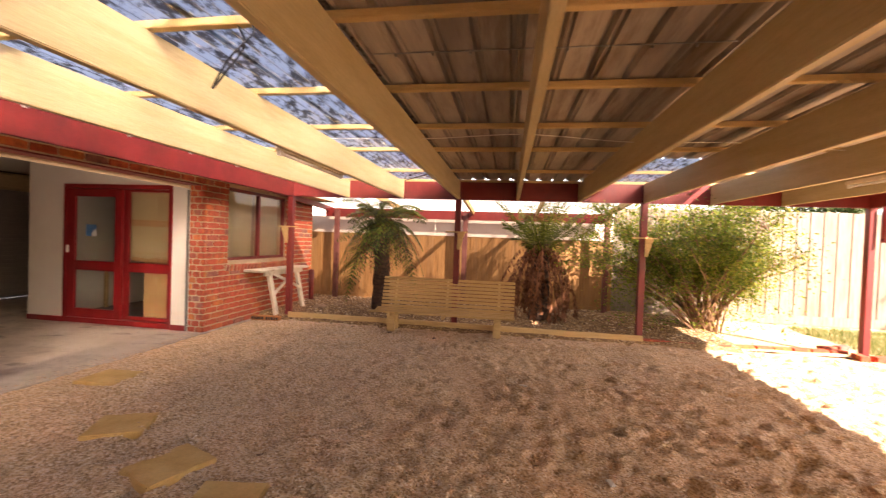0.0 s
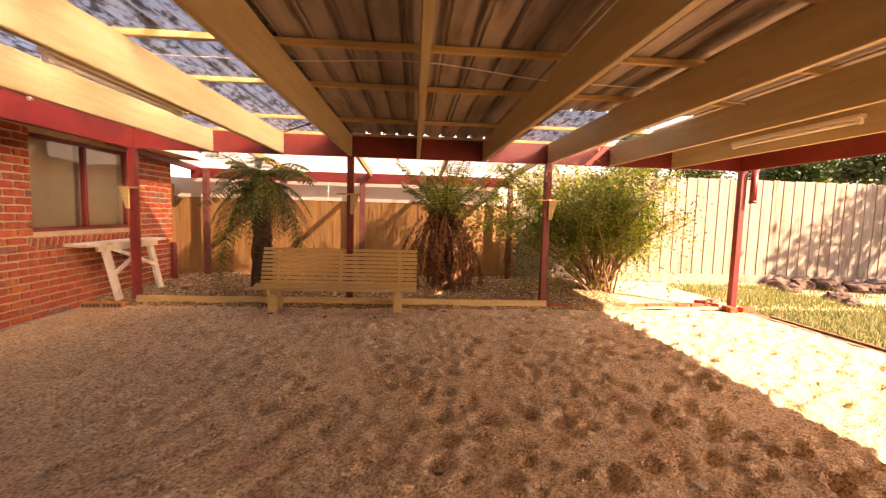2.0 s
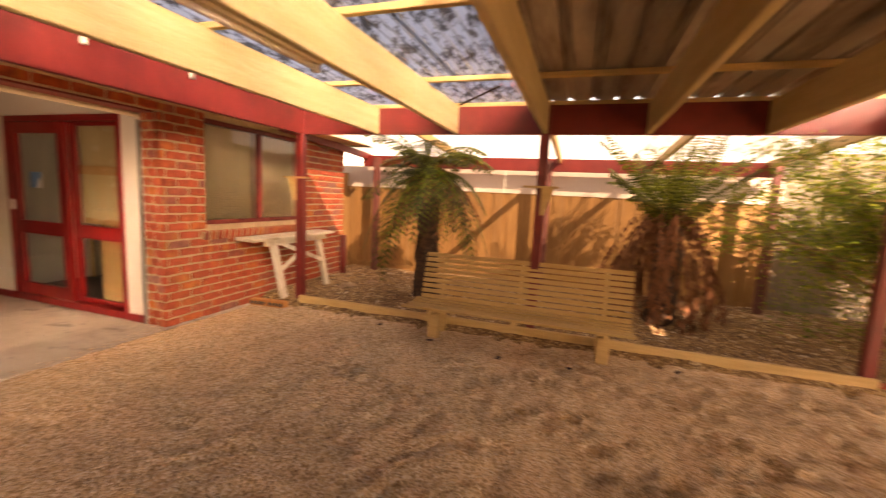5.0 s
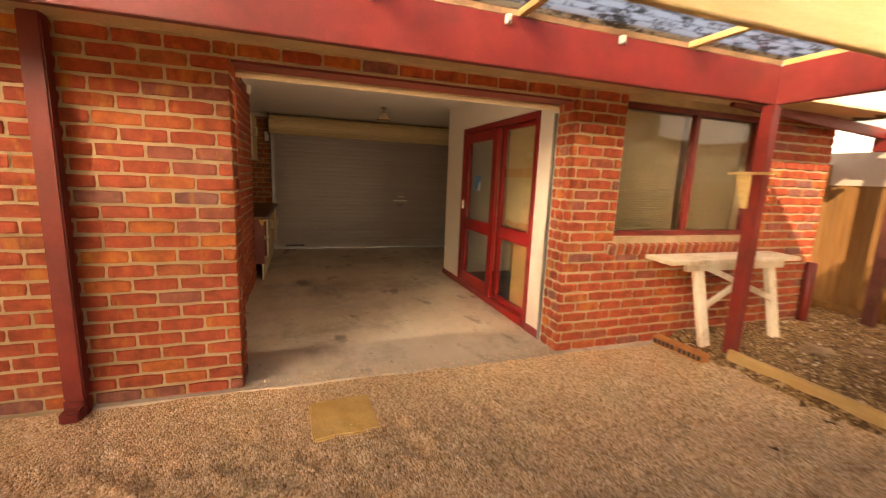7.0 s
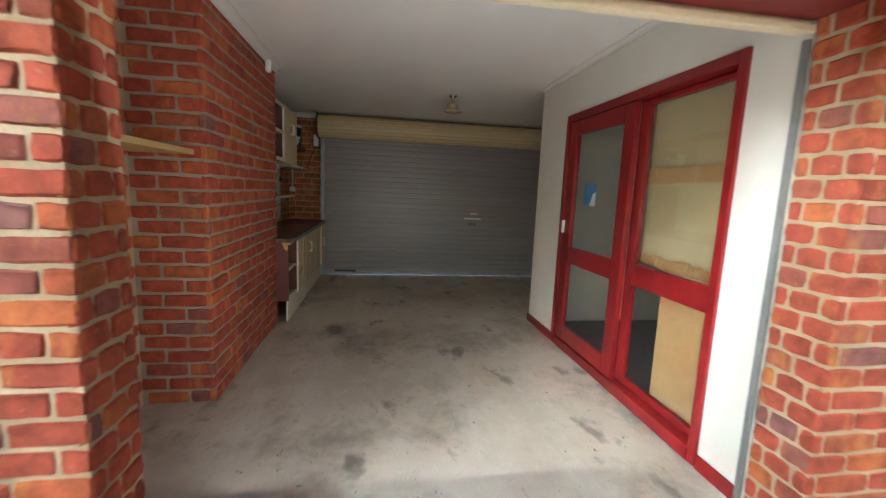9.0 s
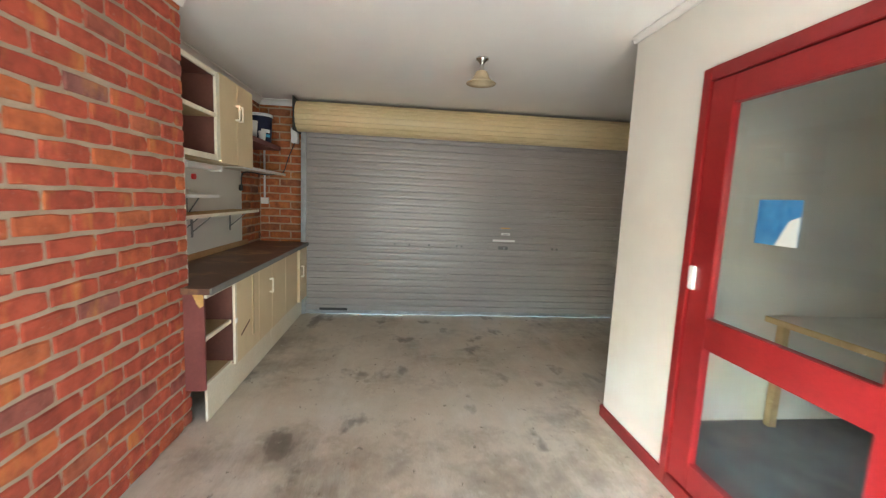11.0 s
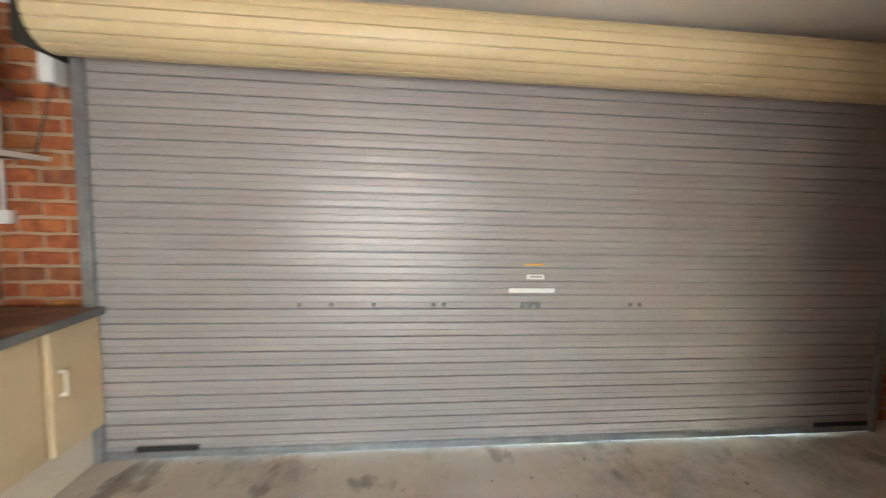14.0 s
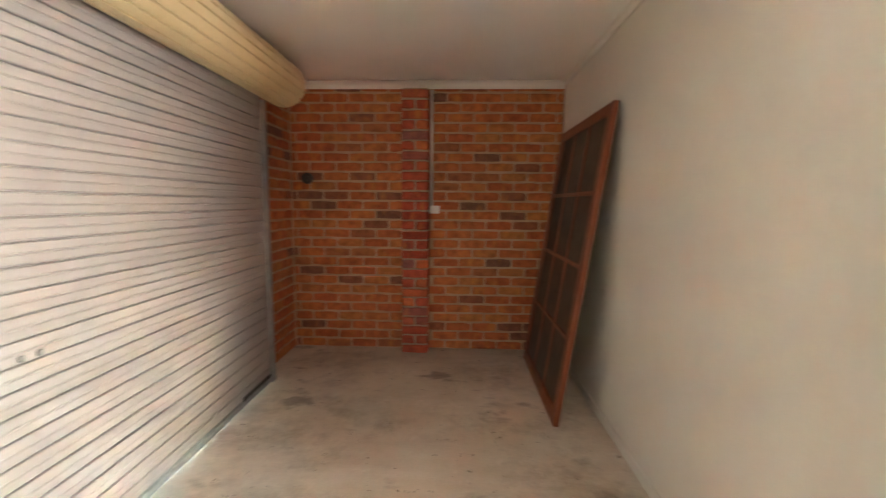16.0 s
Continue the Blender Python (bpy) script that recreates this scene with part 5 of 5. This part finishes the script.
# ---------- plants ----------
def strip_frond(bm, base, az, length, rise, droop, pin, rg, curl=0.0, n=26):
    """One fern frond: an arching stalk with two rows of toothed leaflets."""
    d = Vector((math.cos(az), math.sin(az), 0))
    side = Vector((-d.y, d.x, 0))
    pts = []
    for i in range(n + 1):
        s = i / n
        pts.append(Vector(base) + d * (length * (s - 0.18 * droop * s * s)) + Vector((0, 0, rise * s - droop * length * s * s)) + side * curl * s * s)
    for i in range(n):
        a, b = pts[i], pts[i + 1]
        w = 0.008 * (1 - i / n) + 0.002
        bm.faces.new([bm.verts.new(p) for p in (a - side * w, a + side * w, b + side * w, b - side * w)])
    for i in range(3, n + 1):
        s = i / n
        ll = pin * (math.sin(math.pi * min(1, s * 0.9 + 0.1)) ** 0.6) * rg.uniform(0.85, 1.1)
        t = (pts[i] - pts[i - 1]).normalized()
        for sg in (-1, 1):
            o = (side * sg + t * 0.35 + Vector((0, 0, rg.uniform(-0.35, -0.05)))).normalized()
            m = 5
            for q in range(m):
                u0, u1 = q / m, (q + 1) / m
                p0, p1 = pts[i] + o * ll * u0, pts[i] + o * ll * (u1 - 0.02) + Vector((0, 0, -0.03 * u1 * u1))
                w = length / n * 0.72 * (1 - 0.65 * u0)
                bm.faces.new([bm.verts.new(p) for p in (p0 - t * w * 0.5, (p0 + p1) / 2 - t * w, p1, (p0 + p1) / 2 + t * w)])


def tree_fern(x, y, trunk_h, r0, green, dead, seed, skirt, label, frond_l=1.25, upright=False):
    rg = random.Random(seed)
    t = thing("tree_fern", (x, y, 0.05), label, "tree fern", "tree ferns")
    bm = bmesh.new()
    rings, sides = 26, 18
    vs = []
    for i in range(rings + 1):
        z = 0.02 + (trunk_h - 0.02) * i / rings
        row = []
        for k in range(sides):
            a = 2 * math.pi * k / sides
            r = r0 * (1.25 - 0.3 * i / rings) * (1 + 0.16 * noise.noise((math.cos(a) * 2 + seed, math.sin(a) * 2, z * 7)) + 0.10 * rg.uniform(-1, 1))
            row.append(bm.verts.new((x + r * math.cos(a) + 0.03 * math.sin(z * 2), y + r * math.sin(a), z)))
        vs.append(row)
    for a, b in zip(vs, vs[1:]):
        for k in range(sides):
            bm.faces.new((a[k], a[(k + 1) % sides], b[(k + 1) % sides], b[k]))
    bm.faces.new(vs[-1])
    part("trunk", bm, M["bark"], t, "shaggy dark brown trunk")
    for k in range(green):
        az = 2.4 * k + rg.uniform(-0.25, 0.25)
        bm = bmesh.new()
        if upright:
            ln, rise, droop, pin = frond_l * rg.uniform(0.4, 0.75), rg.uniform(0.7, 1.25), rg.uniform(0.25, 0.6), 0.17
        elif k < green * 0.45:
            ln, rise, droop, pin = frond_l * rg.uniform(0.45, 0.75), rg.uniform(0.3, 0.8), rg.uniform(0.3, 0.9), 0.24
        else:
            ln, rise, droop, pin = frond_l * rg.uniform(0.4, 0.9), rg.uniform(-0.1, 0.4), rg.uniform(0.5, 1.7), 0.30
        base = (x + 0.05 * math.cos(az), y + 0.05 * math.sin(az), trunk_h - 0.03 - (0 if k < green * 0.4 else rg.uniform(0, 0.3)))
        strip_frond(bm, base, az, ln, rise, droop, pin, rg, rg.uniform(-0.25, 0.25), 30)
        part("frond", bm, M["fern"], t, "green feathery frond" if k == 0 else "")
    for k in range(dead):
        az = 2 * math.pi * k / dead + rg.uniform(-0.3, 0.3)
        bm = bmesh.new()
        if skirt:
            b = (x + 0.10 * math.cos(az), y + 0.10 * math.sin(az), trunk_h - rg.uniform(0.0, 0.25))
            d = Vector((math.cos(az), math.sin(az), 0))
            n, ln = 24, rg.uniform(0.95, 1.35)
            sd = Vector((-d.y, d.x, 0))
            ro = rg.uniform(0.10, 0.62) if k % 3 else rg.uniform(0.35, 0.7)
            for i in range(n):
                s0, s1 = i / n, (i + 1) / n
                def pt(s):
                    return Vector(b) + d * (ro * (1 - (1 - s) ** 3)) + Vector((0, 0, 0.10 * math.sin(min(1, s * 3) * math.pi) - ln * s)) + sd * 0.05 * math.sin(s * 5 + k)
                p0, p1 = pt(s0), pt(s1)
                w = 0.012
                bm.faces.new([bm.verts.new(p) for p in (p0 - sd * w, p0 + sd * w, p1 + sd * w, p1 - sd * w)])
                for _ in range(5):
                    o = (sd * rg.uniform(-1, 1) + d * rg.uniform(-0.6, 0.6) + Vector((0, 0, -rg.uniform(0.5, 1.5)))).normalized() * rg.uniform(0.05, 0.13)
                    w2 = Vector((rg.uniform(-1, 1), rg.uniform(-1, 1), 0)).normalized() * rg.uniform(0.006, 0.016)
                    bm.faces.new([bm.verts.new(p) for p in (p0, p0 + o * 0.5 + w2, p0 + o, p0 + o * 0.5 - w2)])
        else:
            strip_frond(bm, (x, y, trunk_h - rg.uniform(0.05, 0.3)), az, frond_l * rg.uniform(0.35, 0.75), rg.uniform(0.0, 0.5), rg.uniform(0.9, 2.0), 0.12, rg, rg.uniform(-0.3, 0.3), 20)
        part("dead_frond", bm, M["dead"], t, "hanging dead brown frond" if k == 0 else "")
    return t


tree_fern(-2.50, 7.45, 1.85, 0.125, 40, 26, 3, False, "tall tree fern with dark trunk and drooping green fronds")
tree_fern(0.37, 7.82, 1.42, 0.14, 26, 44, 8, True, "tree fern with a thick skirt of dead fronds", 1.15, True)


def leaf_cloud(name, centres, per, size, material, parent, rg, label, flat=0.5):
    V, F = [], []
    for c, rad in centres:
        for _ in range(per):
            p = Vector(c) + Vector((rg.gauss(0, 1), rg.gauss(0, 1), rg.gauss(0, 0.8))) * rad * 0.5
            a = Vector((rg.uniform(-1, 1), rg.uniform(-1, 1), rg.uniform(-0.8, 0.3))).normalized()
            b = a.cross(Vector((rg.uniform(-1, 1), rg.uniform(-1, 1), 1))).normalized()
            s = size * rg.uniform(0.6, 1.25)
            i = len(V)
            V += [tuple(p), tuple(p + a * s * 0.5 + b * s * 0.27), tuple(p + a * s), tuple(p + a * s * 0.5 - b * s * 0.27)]
            F.append((i, i + 1, i + 2, i + 3))
    me = bpy.data.meshes.new(name)
    me.from_pydata(V, [], F)
    me.materials.append(material)
    ob = new(name, me)
    if parent is not None:
        ob.parent = parent
        ob.matrix_parent_inverse = Matrix.Translation(-parent.location)
    if label:
        tagged(ob, label)
    return ob


rg = random.Random(21)
shrub = thing("flowering_shrub", (3.2, 7.85, 0.0), "large airy green shrub with small pink blossoms", "shrub")
ends, tips = [], []
for k in range(66):
    bm = bmesh.new()
    az = rg.uniform(0, 2 * math.pi)
    spread = rg.uniform(0.3, 2.35)
    top = Vector((2.95 + spread * math.cos(az) * (1.15 if math.cos(az) < 0 else 0.85), 7.85 + 0.6 * spread * math.sin(az), rg.uniform(1.4, 2.62) - 0.3 * (spread > 1.3)))
    b = Vector((3.2 + rg.uniform(-0.2, 0.2), 7.85 + rg.uniform(-0.15, 0.15), 0.0))
    prev = b
    for s in range(1, 6):
        f = s / 5
        p = b.lerp(top, f) + Vector((0, 0, 0.25 * math.sin(f * math.pi))) + Vector((rg.uniform(-0.05, 0.05), rg.uniform(-0.05, 0.05), 0))
        rod(bm, prev, p, 0.016 * (1.15 - f) + 0.003, 6, 0.016 * (1.0 - f) + 0.003)
        if f > 0.3:
            for _ in range(3):
                tw = p + Vector((rg.uniform(-0.35, 0.35), rg.uniform(-0.3, 0.3), rg.uniform(-0.15, 0.3)))
                rod(bm, p, tw, 0.004, 4, 0.002)
                ends.append((tw, rg.uniform(0.12, 0.24)))
                ends.append((p.lerp(tw, 0.5), rg.uniform(0.12, 0.2)))
        prev = p
    tips.append((top + Vector((0, 0, 0.05)), 0.14))
    part("stem", bm, M["stem"], shrub, "thin brown branching stem")
low = [((3.0 + rg.uniform(-1.7, 1.3), 7.75 + rg.uniform(-0.5, 0.5), rg.uniform(0.12, 1.7)), 0.32) for _ in range(150)]
leaf_cloud("foliage", ends + low, 27, 0.055, M["leaf"], shrub, rg, "small glossy green leaves")
leaf_cloud("blossom", tips[:11], 26, 0.03, M["flower"], shrub, rg, "pale pink blossom")

V, F = [], []
gr = np.random.RandomState(4)
for i in range(42000):
    x, y = gr.uniform(4.95, 9.5), gr.uniform(3.0, 8.8)
    if x > 7.0 and y > 7.0 and gr.rand() < 0.9:
        continue
    h, a = gr.uniform(0.02, 0.09) * (1.4 if y > 6.8 else 0.9), gr.uniform(0, 6.28)
    dx, dy = 0.008 * math.cos(a), 0.008 * math.sin(a)
    lx, ly = gr.uniform(-0.03, 0.03), gr.uniform(-0.03, 0.03)
    j = len(V)
    V += [(x - dx, y - dy, 0.0), (x + dx, y + dy, 0.0), (x + lx, y + ly, h)]
    F.append((j, j + 1, j + 2))
me = bpy.data.meshes.new("lawn_grass")
me.from_pydata(V, [], F)
me.materials.append(M["grass"])
tagged(new("lawn_grass", me), "patchy pale green lawn grass", "grass", "", "stuff")
slab("lawn_edging", 4.86, 4.90, -3.0, 6.2, -0.03, 0.03, M["stem"], bevel=0.004)
tagged(bpy.data.objects["lawn_edging"], "low weathered timber edge beside the lawn", "edging")

# last tree is out of view, added to dapple the tall fence with shade
for x, y, h, r, sd in ((15.5, 17.0, 5.2, 1.7, 1), (18.5, 16.0, 5.6, 1.9, 2), (12.5, 19.0, 5.0, 1.6, 3), (22.5, 17.0, 6.0, 2.4, 4), (10.5, 20.5, 5.4, 2.0, 5), (16.8, 20.0, 6.2, 2.4, 6), (20.5, 19.5, 6.4, 2.6, 7), (14.6, 4.5, 6.7, 4.2, 8)):
    rg = random.Random(sd)
    t = thing("far_tree", (x, y, 0), "dark green tree standing beyond the fence", "tree", "trees beyond the fence")
    bm = rod(bmesh.new(), (x, y, -0.05), (x, y, h * 0.8), 0.14, 8, 0.04)
    cl = []
    for _ in range(85):
        a, f = rg.uniform(0, 6.28), rg.uniform(0.3, 1.0)
        rr = r * (1.1 - f) * rg.uniform(0.5, 1.2) + 0.15
        p = Vector((x + rr * math.cos(a), y + rr * math.sin(a), h * f))
        rod(bm, (x, y, h * f * 0.85), p, 0.03, 5, 0.01)
        cl.append((p, rg.uniform(0.35, 0.6)))
    part("trunk", bm, M["stem"], t, "brown trunk and limbs")
    leaf_cloud("crown", cl, 40 if sd == 8 else 85, 0.20, M["pine"], t, rg, "dense dark foliage")

# ---------- small things in the garage ----------
poster = thing("glass_sticker", (-6.22, 5.32, 1.37), "blue and white coast picture stuck on the glass", "picture")
slab("sheet", -6.31, -6.13, 5.3165, 5.3185, 1.29, 1.46, surface("poster_blue", (0.03, 0.16, 0.42), (0.12, 0.35, 0.62), 7, 0.4, 30, 0.0), poster)
bm = bmesh.new()
bm.faces.new([bm.verts.new(p) for p in ((-6.22, 5.3155, 1.29), (-6.13, 5.3155, 1.29), (-6.13, 5.3155, 1.40), (-6.17, 5.3155, 1.385))])
part("pale_shape", bm, M["white"], poster, "pale sand shape")

bucket = thing("paint_bucket", (-9.30, 2.45, 1.893), "dark blue paint bucket with a white lid", "bucket")
part("pail", lathe(bmesh.new(), [(0.105, 0.0), (0.108, 0.01), (0.119, 0.262)], (-9.30, 2.45, 1.894), 28), surface("navy_plastic", (0.02, 0.025, 0.06), (0.03, 0.035, 0.08), 4, 0.35, 60, 0.0), bucket, "navy blue pail", True)
part("lid", lathe(bmesh.new(), [(0.122, 0.256), (0.126, 0.26), (0.126, 0.28), (0.12, 0.287)], (-9.30, 2.45, 1.894), 28), M["white"], bucket, "white lid", True)
for z, w, h, nm in ((2.008, 0.05, 0.035, "white"), (1.963, 0.035, 0.03, "light_blue")):
    a0 = math.atan2(1, 0.95)
    bm = bmesh.new()
    vs = []
    for i in range(7):
        a = a0 - 0.4 + 0.8 * i / 6
        rr = 0.1185
        vs.append([bm.verts.new((-9.30 + rr * math.cos(a), 2.45 + rr * math.sin(a), zz)) for zz in (z - h / 2, z + h / 2)])
    for i in range(6):
        bm.faces.new((vs[i][0], vs[i + 1][0], vs[i + 1][1], vs[i][1]))
    part("label_bar", bm, M["white"] if nm == "white" else surface("label_blue", (0.10, 0.40, 0.62), (0.14, 0.46, 0.68), 4, 0.4, 60, 0.0), bucket, "printed label band")
pail = thing("small_pail", (-9.02, 2.46, 1.893), "small off-white plastic pail", "bucket")
part("pail", lathe(bmesh.new(), [(0.052, 0.0), (0.058, 0.16), (0.062, 0.162), (0.062, 0.175)], (-9.02, 2.46, 1.894)), M["white"], pail, "", True)
cup = part("plastic_cup", lathe(bmesh.new(), [(0.028, 0.0), (0.036, 0.09), (0.038, 0.092)], (-9.09, 2.54, 1.894)), M["cornice"], None, "", True)
tagged(cup, "small pale plastic cup on the shelf", "cup")

und = thing("under_cabinet_light", (-8.05, 2.45, 1.6), "unlit white fluorescent light under the cabinet", "light")
slab("housing", -8.27, -7.72, 2.42, 2.50, 1.548, 1.589, M["white"], und, "", 0.008)
for x in (-8.26, -7.73):
    slab("end_cap", x - 0.014, x + 0.014, 2.415, 2.505, 1.54, 1.592, M["cornice"], und, "", 0.004)
vent = thing("wall_vent", (-8.00, 2.315, 1.50), "round grey cable hole in the white board", "vent")
part("ring", rod(bmesh.new(), (-8.00, 2.312, 1.50), (-8.00, 2.322, 1.50), 0.052, 24), M["edge_grey"], vent, "grey ring")
part("plug", rod(bmesh.new(), (-8.00, 2.3225, 1.50), (-8.00, 2.325, 1.50), 0.040, 24), M["steel"], vent, "dull inner disc")
tagged(part("red_button", rod(bmesh.new(), (-8.19, 2.312, 1.495), (-8.19, 2.332, 1.495), 0.022, 18), surface("red_plastic", (0.6, 0.02, 0.02), (0.7, 0.03, 0.03), 4, 0.3, 60, 0.0)), "small bright red round button", "button")
cable("hanging_plug_lead", [(-9.70, 2.50, 1.60), (-9.3, 2.50, 1.575), (-9.12, 2.42, 1.585), (-9.07, 2.36, 1.57), (-9.07, 2.345, 1.46)], 0.006, M["black"], "black lead hanging under the shelf")
slab("plug_top", -9.09, -9.05, 2.325, 2.355, 1.40, 1.46, M["black"], bevel=0.006)
tagged(bpy.data.objects["plug_top"], "black power plug hanging on its lead", "plug")
cable("shelf_lead", [(-7.45, 2.42, 1.37), (-7.8, 2.40, 1.375), (-8.0, 2.37, 1.40), (-8.1, 2.34, 1.37), (-8.25, 2.38, 1.37)], 0.004, M["white"], "thin white lead lying on the shelf")

out = thing("wall_socket", (-9.70, 2.36, 1.30), "white power socket with conduit in the corner", "socket")
slab("plate", -9.72, -9.68, 2.325, 2.405, 1.265, 1.335, M["white"], out, "", 0.004)
part("conduit", rod(bmesh.new(), (-9.70, 2.365, 1.335), (-9.70, 2.365, 1.86), 0.011, 10), M["white"], out, "white conduit", True)
sock = thing("wall_socket", (-8.42, 8.24, 1.31), "white power socket with a long conduit", "socket")
slab("plate", -8.475, -8.375, 8.215, 8.248, 1.275, 1.345, M["white"], sock, "", 0.004)
part("conduit", rod(bmesh.new(), (-8.45, 8.235, 1.345), (-8.45, 8.235, 2.345), 0.012, 10), M["white"], sock, "white conduit", True)
bs = thing("round_outlet", (-9.57, 8.24, 1.58), "black round outlet on the brick wall", "outlet")
part("disc", rod(bmesh.new(), (-9.57, 8.248, 1.58), (-9.57, 8.215, 1.58), 0.05, 20), M["black"], bs, "black disc")
part("collar", rod(bmesh.new(), (-9.57, 8.214, 1.58), (-9.57, 8.20, 1.58), 0.028, 16), M["black"], bs)

mot = thing("door_motor", (-9.58, 2.74, 2.05), "grey and white roller door bracket box", "bracket")
slab("box", -9.62, -9.52, 2.70, 2.765, 1.94, 2.10, M["white"], mot, "white control box", 0.006)
slab("plate", -9.68, -9.315, 2.768, 2.778, 2.05, 2.395, M["black"], mot, "dark end plate", 0.002)
cable("motor_lead", [(-9.56, 2.73, 1.94), (-9.60, 2.66, 1.80), (-9.62, 2.60, 1.64), (-9.66, 2.55, 1.61)], 0.005, M["black"], "black lead below the control box")

lbl = thing("door_labels", (-9.61, 5.15, 0.94), "worn paper stickers on the roller curtain", "sticker")
slab("strip", -9.6068, -9.6045, 5.01, 5.28, 0.93, 0.955, M["white"], lbl, "long white strip")
slab("sticker", -9.6068, -9.6045, 5.11, 5.215, 1.008, 1.035, M["white"], lbl, "white sticker")
slab("text_bar", -9.6044, -9.6038, 5.13, 5.20, 1.019, 1.025, M["edge_grey"], lbl, "grey line of print")
slab("orange_sticker", -9.6068, -9.6045, 5.10, 5.21, 1.088, 1.098, surface("orange_tape", (0.75, 0.36, 0.02), (0.8, 0.42, 0.04), 4, 0.5, 60, 0.0), lbl, "orange sticker")
lk = thing("door_lock", (-9.61, 5.14, 0.86), "dull grey lock plate on the curtain", "lock")
slab("plate", -9.609, -9.600, 5.08, 5.20, 0.835, 0.875, M["edge_grey"], lk, "", 0.004)
part("knob", rod(bmesh.new(), (-9.600, 5.15, 0.855), (-9.582, 5.15, 0.855), 0.012, 12), M["steel"], lk)
for y in (3.85, 4.02, 4.25, 4.58, 4.64, 5.75, 5.81):
    tagged(part("rivet", lathe(bmesh.new(), [(0.012, 0.0), (0.011, 0.006), (0.006, 0.009)], (0, 0, 0), 12), M["edge_grey"]), "small grey rivet on the curtain", "rivet", "curtain rivets").matrix_basis = pose(-9.609, y, 0.858, 0, 90, 0)

# cedar screen door leaning on the plaster wall
scr = thing("screen_door", (-7.5, 7.45, 0.012), "cedar-framed screen door leaning on the wall", "screen door")
lean_m = Matrix.Translation((-7.60, 0, 0.014)) @ Matrix.Rotation(math.atan2(0.265, 1.93), 4, "Y")
SY0, SY1, SH = 6.92, 8.06, 1.95


def leant(bm):
    bmesh.ops.transform(bm, matrix=lean_m, verts=bm.verts)
    return bm


for y0, y1 in ((SY0, SY0 + 0.07), (SY1 - 0.07, SY1)):
    part("stile", leant(box(bmesh.new(), -0.018, 0.018, y0, y1, 0, SH, 0.004)), M["screen_wood"], scr, "cedar stile")
for z0, z1 in ((0.0, 0.09), (SH - 0.07, SH)):
    part("rail", leant(box(bmesh.new(), -0.017, 0.017, SY0 + 0.07, SY1 - 0.07, z0, z1, 0.003)), M["screen_wood"], scr, "cedar rail")
for k in (1, 2):
    y = SY0 + 0.07 + k * (SY1 - SY0 - 0.14) / 3
    part("glazing_bar", leant(box(bmesh.new(), -0.012, 0.012, y - 0.014, y + 0.014, 0.09, SH - 0.07, 0.002)), M["screen_wood"], scr)
for k in (1, 2, 3):
    z = 0.09 + k * (SH - 0.16) / 4
    part("cross_bar", leant(box(bmesh.new(), -0.014, 0.010, SY0 + 0.07, SY1 - 0.07, z - 0.013, z + 0.013, 0.002)), M["screen_wood"], scr)
part("flyscreen", leant(box(bmesh.new(), -0.003, 0.002, SY0 + 0.07, SY1 - 0.07, 0.09, SH - 0.07)), M["mesh"], scr, "dark fly mesh")

desk = thing("office_desk", (-6.7, 6.6, 0.03), "white-topped desk with pale timber edge", "desk")
slab("top", -7.18, -5.9, 6.3, 8.2, 0.72, 0.75, M["white"], desk, "white top", 0.004)
slab("edge", -5.898, -5.88, 6.3, 8.2, 0.715, 0.75, M["timber"], desk, "timber edge", 0.002)
slab("edge", -7.18, -5.9, 6.28, 6.298, 0.715, 0.75, M["timber"], desk, "timber edge", 0.002)
for x, y in ((-7.12, 6.36), (-5.98, 6.36), (-7.12, 8.12), (-5.98, 8.12)):
    slab("leg", x - 0.025, x + 0.025, y - 0.025, y + 0.025, 0.03, 0.72, M["timber"], desk, "", 0.003)
sen = thing("ceiling_sensor", (-6.95, 2.78, 2.34), "small white sensor under the ceiling", "sensor")
slab("body", -6.98, -6.92, 2.716, 2.76, 2.28, 2.38, M["white"], sen, "", 0.01)

bm = bmesh.new()
rgp = random.Random(9)
top_row, low_row = [], []
for i in range(25):
    x = -5.62 + 0.68 * i / 24
    low_row.append(bm.verts.new((x, 5.400 + rgp.uniform(-0.004, 0.004), 0.945)))
    top_row.append(bm.verts.new((x, 5.400 + rgp.uniform(-0.012, 0.004), 1.0 + 0.008 * math.sin(i * 0.5) + rgp.uniform(-0.008, 0.008))))
for i in range(24):
    bm.faces.new((low_row[i], low_row[i + 1], top_row[i + 1], top_row[i]))
tagged(part("torn_paper", bm, M["cardboard"]), "torn crumpled brown paper along the glass", "paper")

for y0, y1 in ((3.0, 3.32), (7.05, 7.44)):
    st = slab("rubber_flap", -9.603, -9.598, y0, y1, 0.058, 0.088, M["black"], bevel=0.002)
    tagged(st, "black rubber flap along the door bottom", "seal", "door seals")


lay_all()
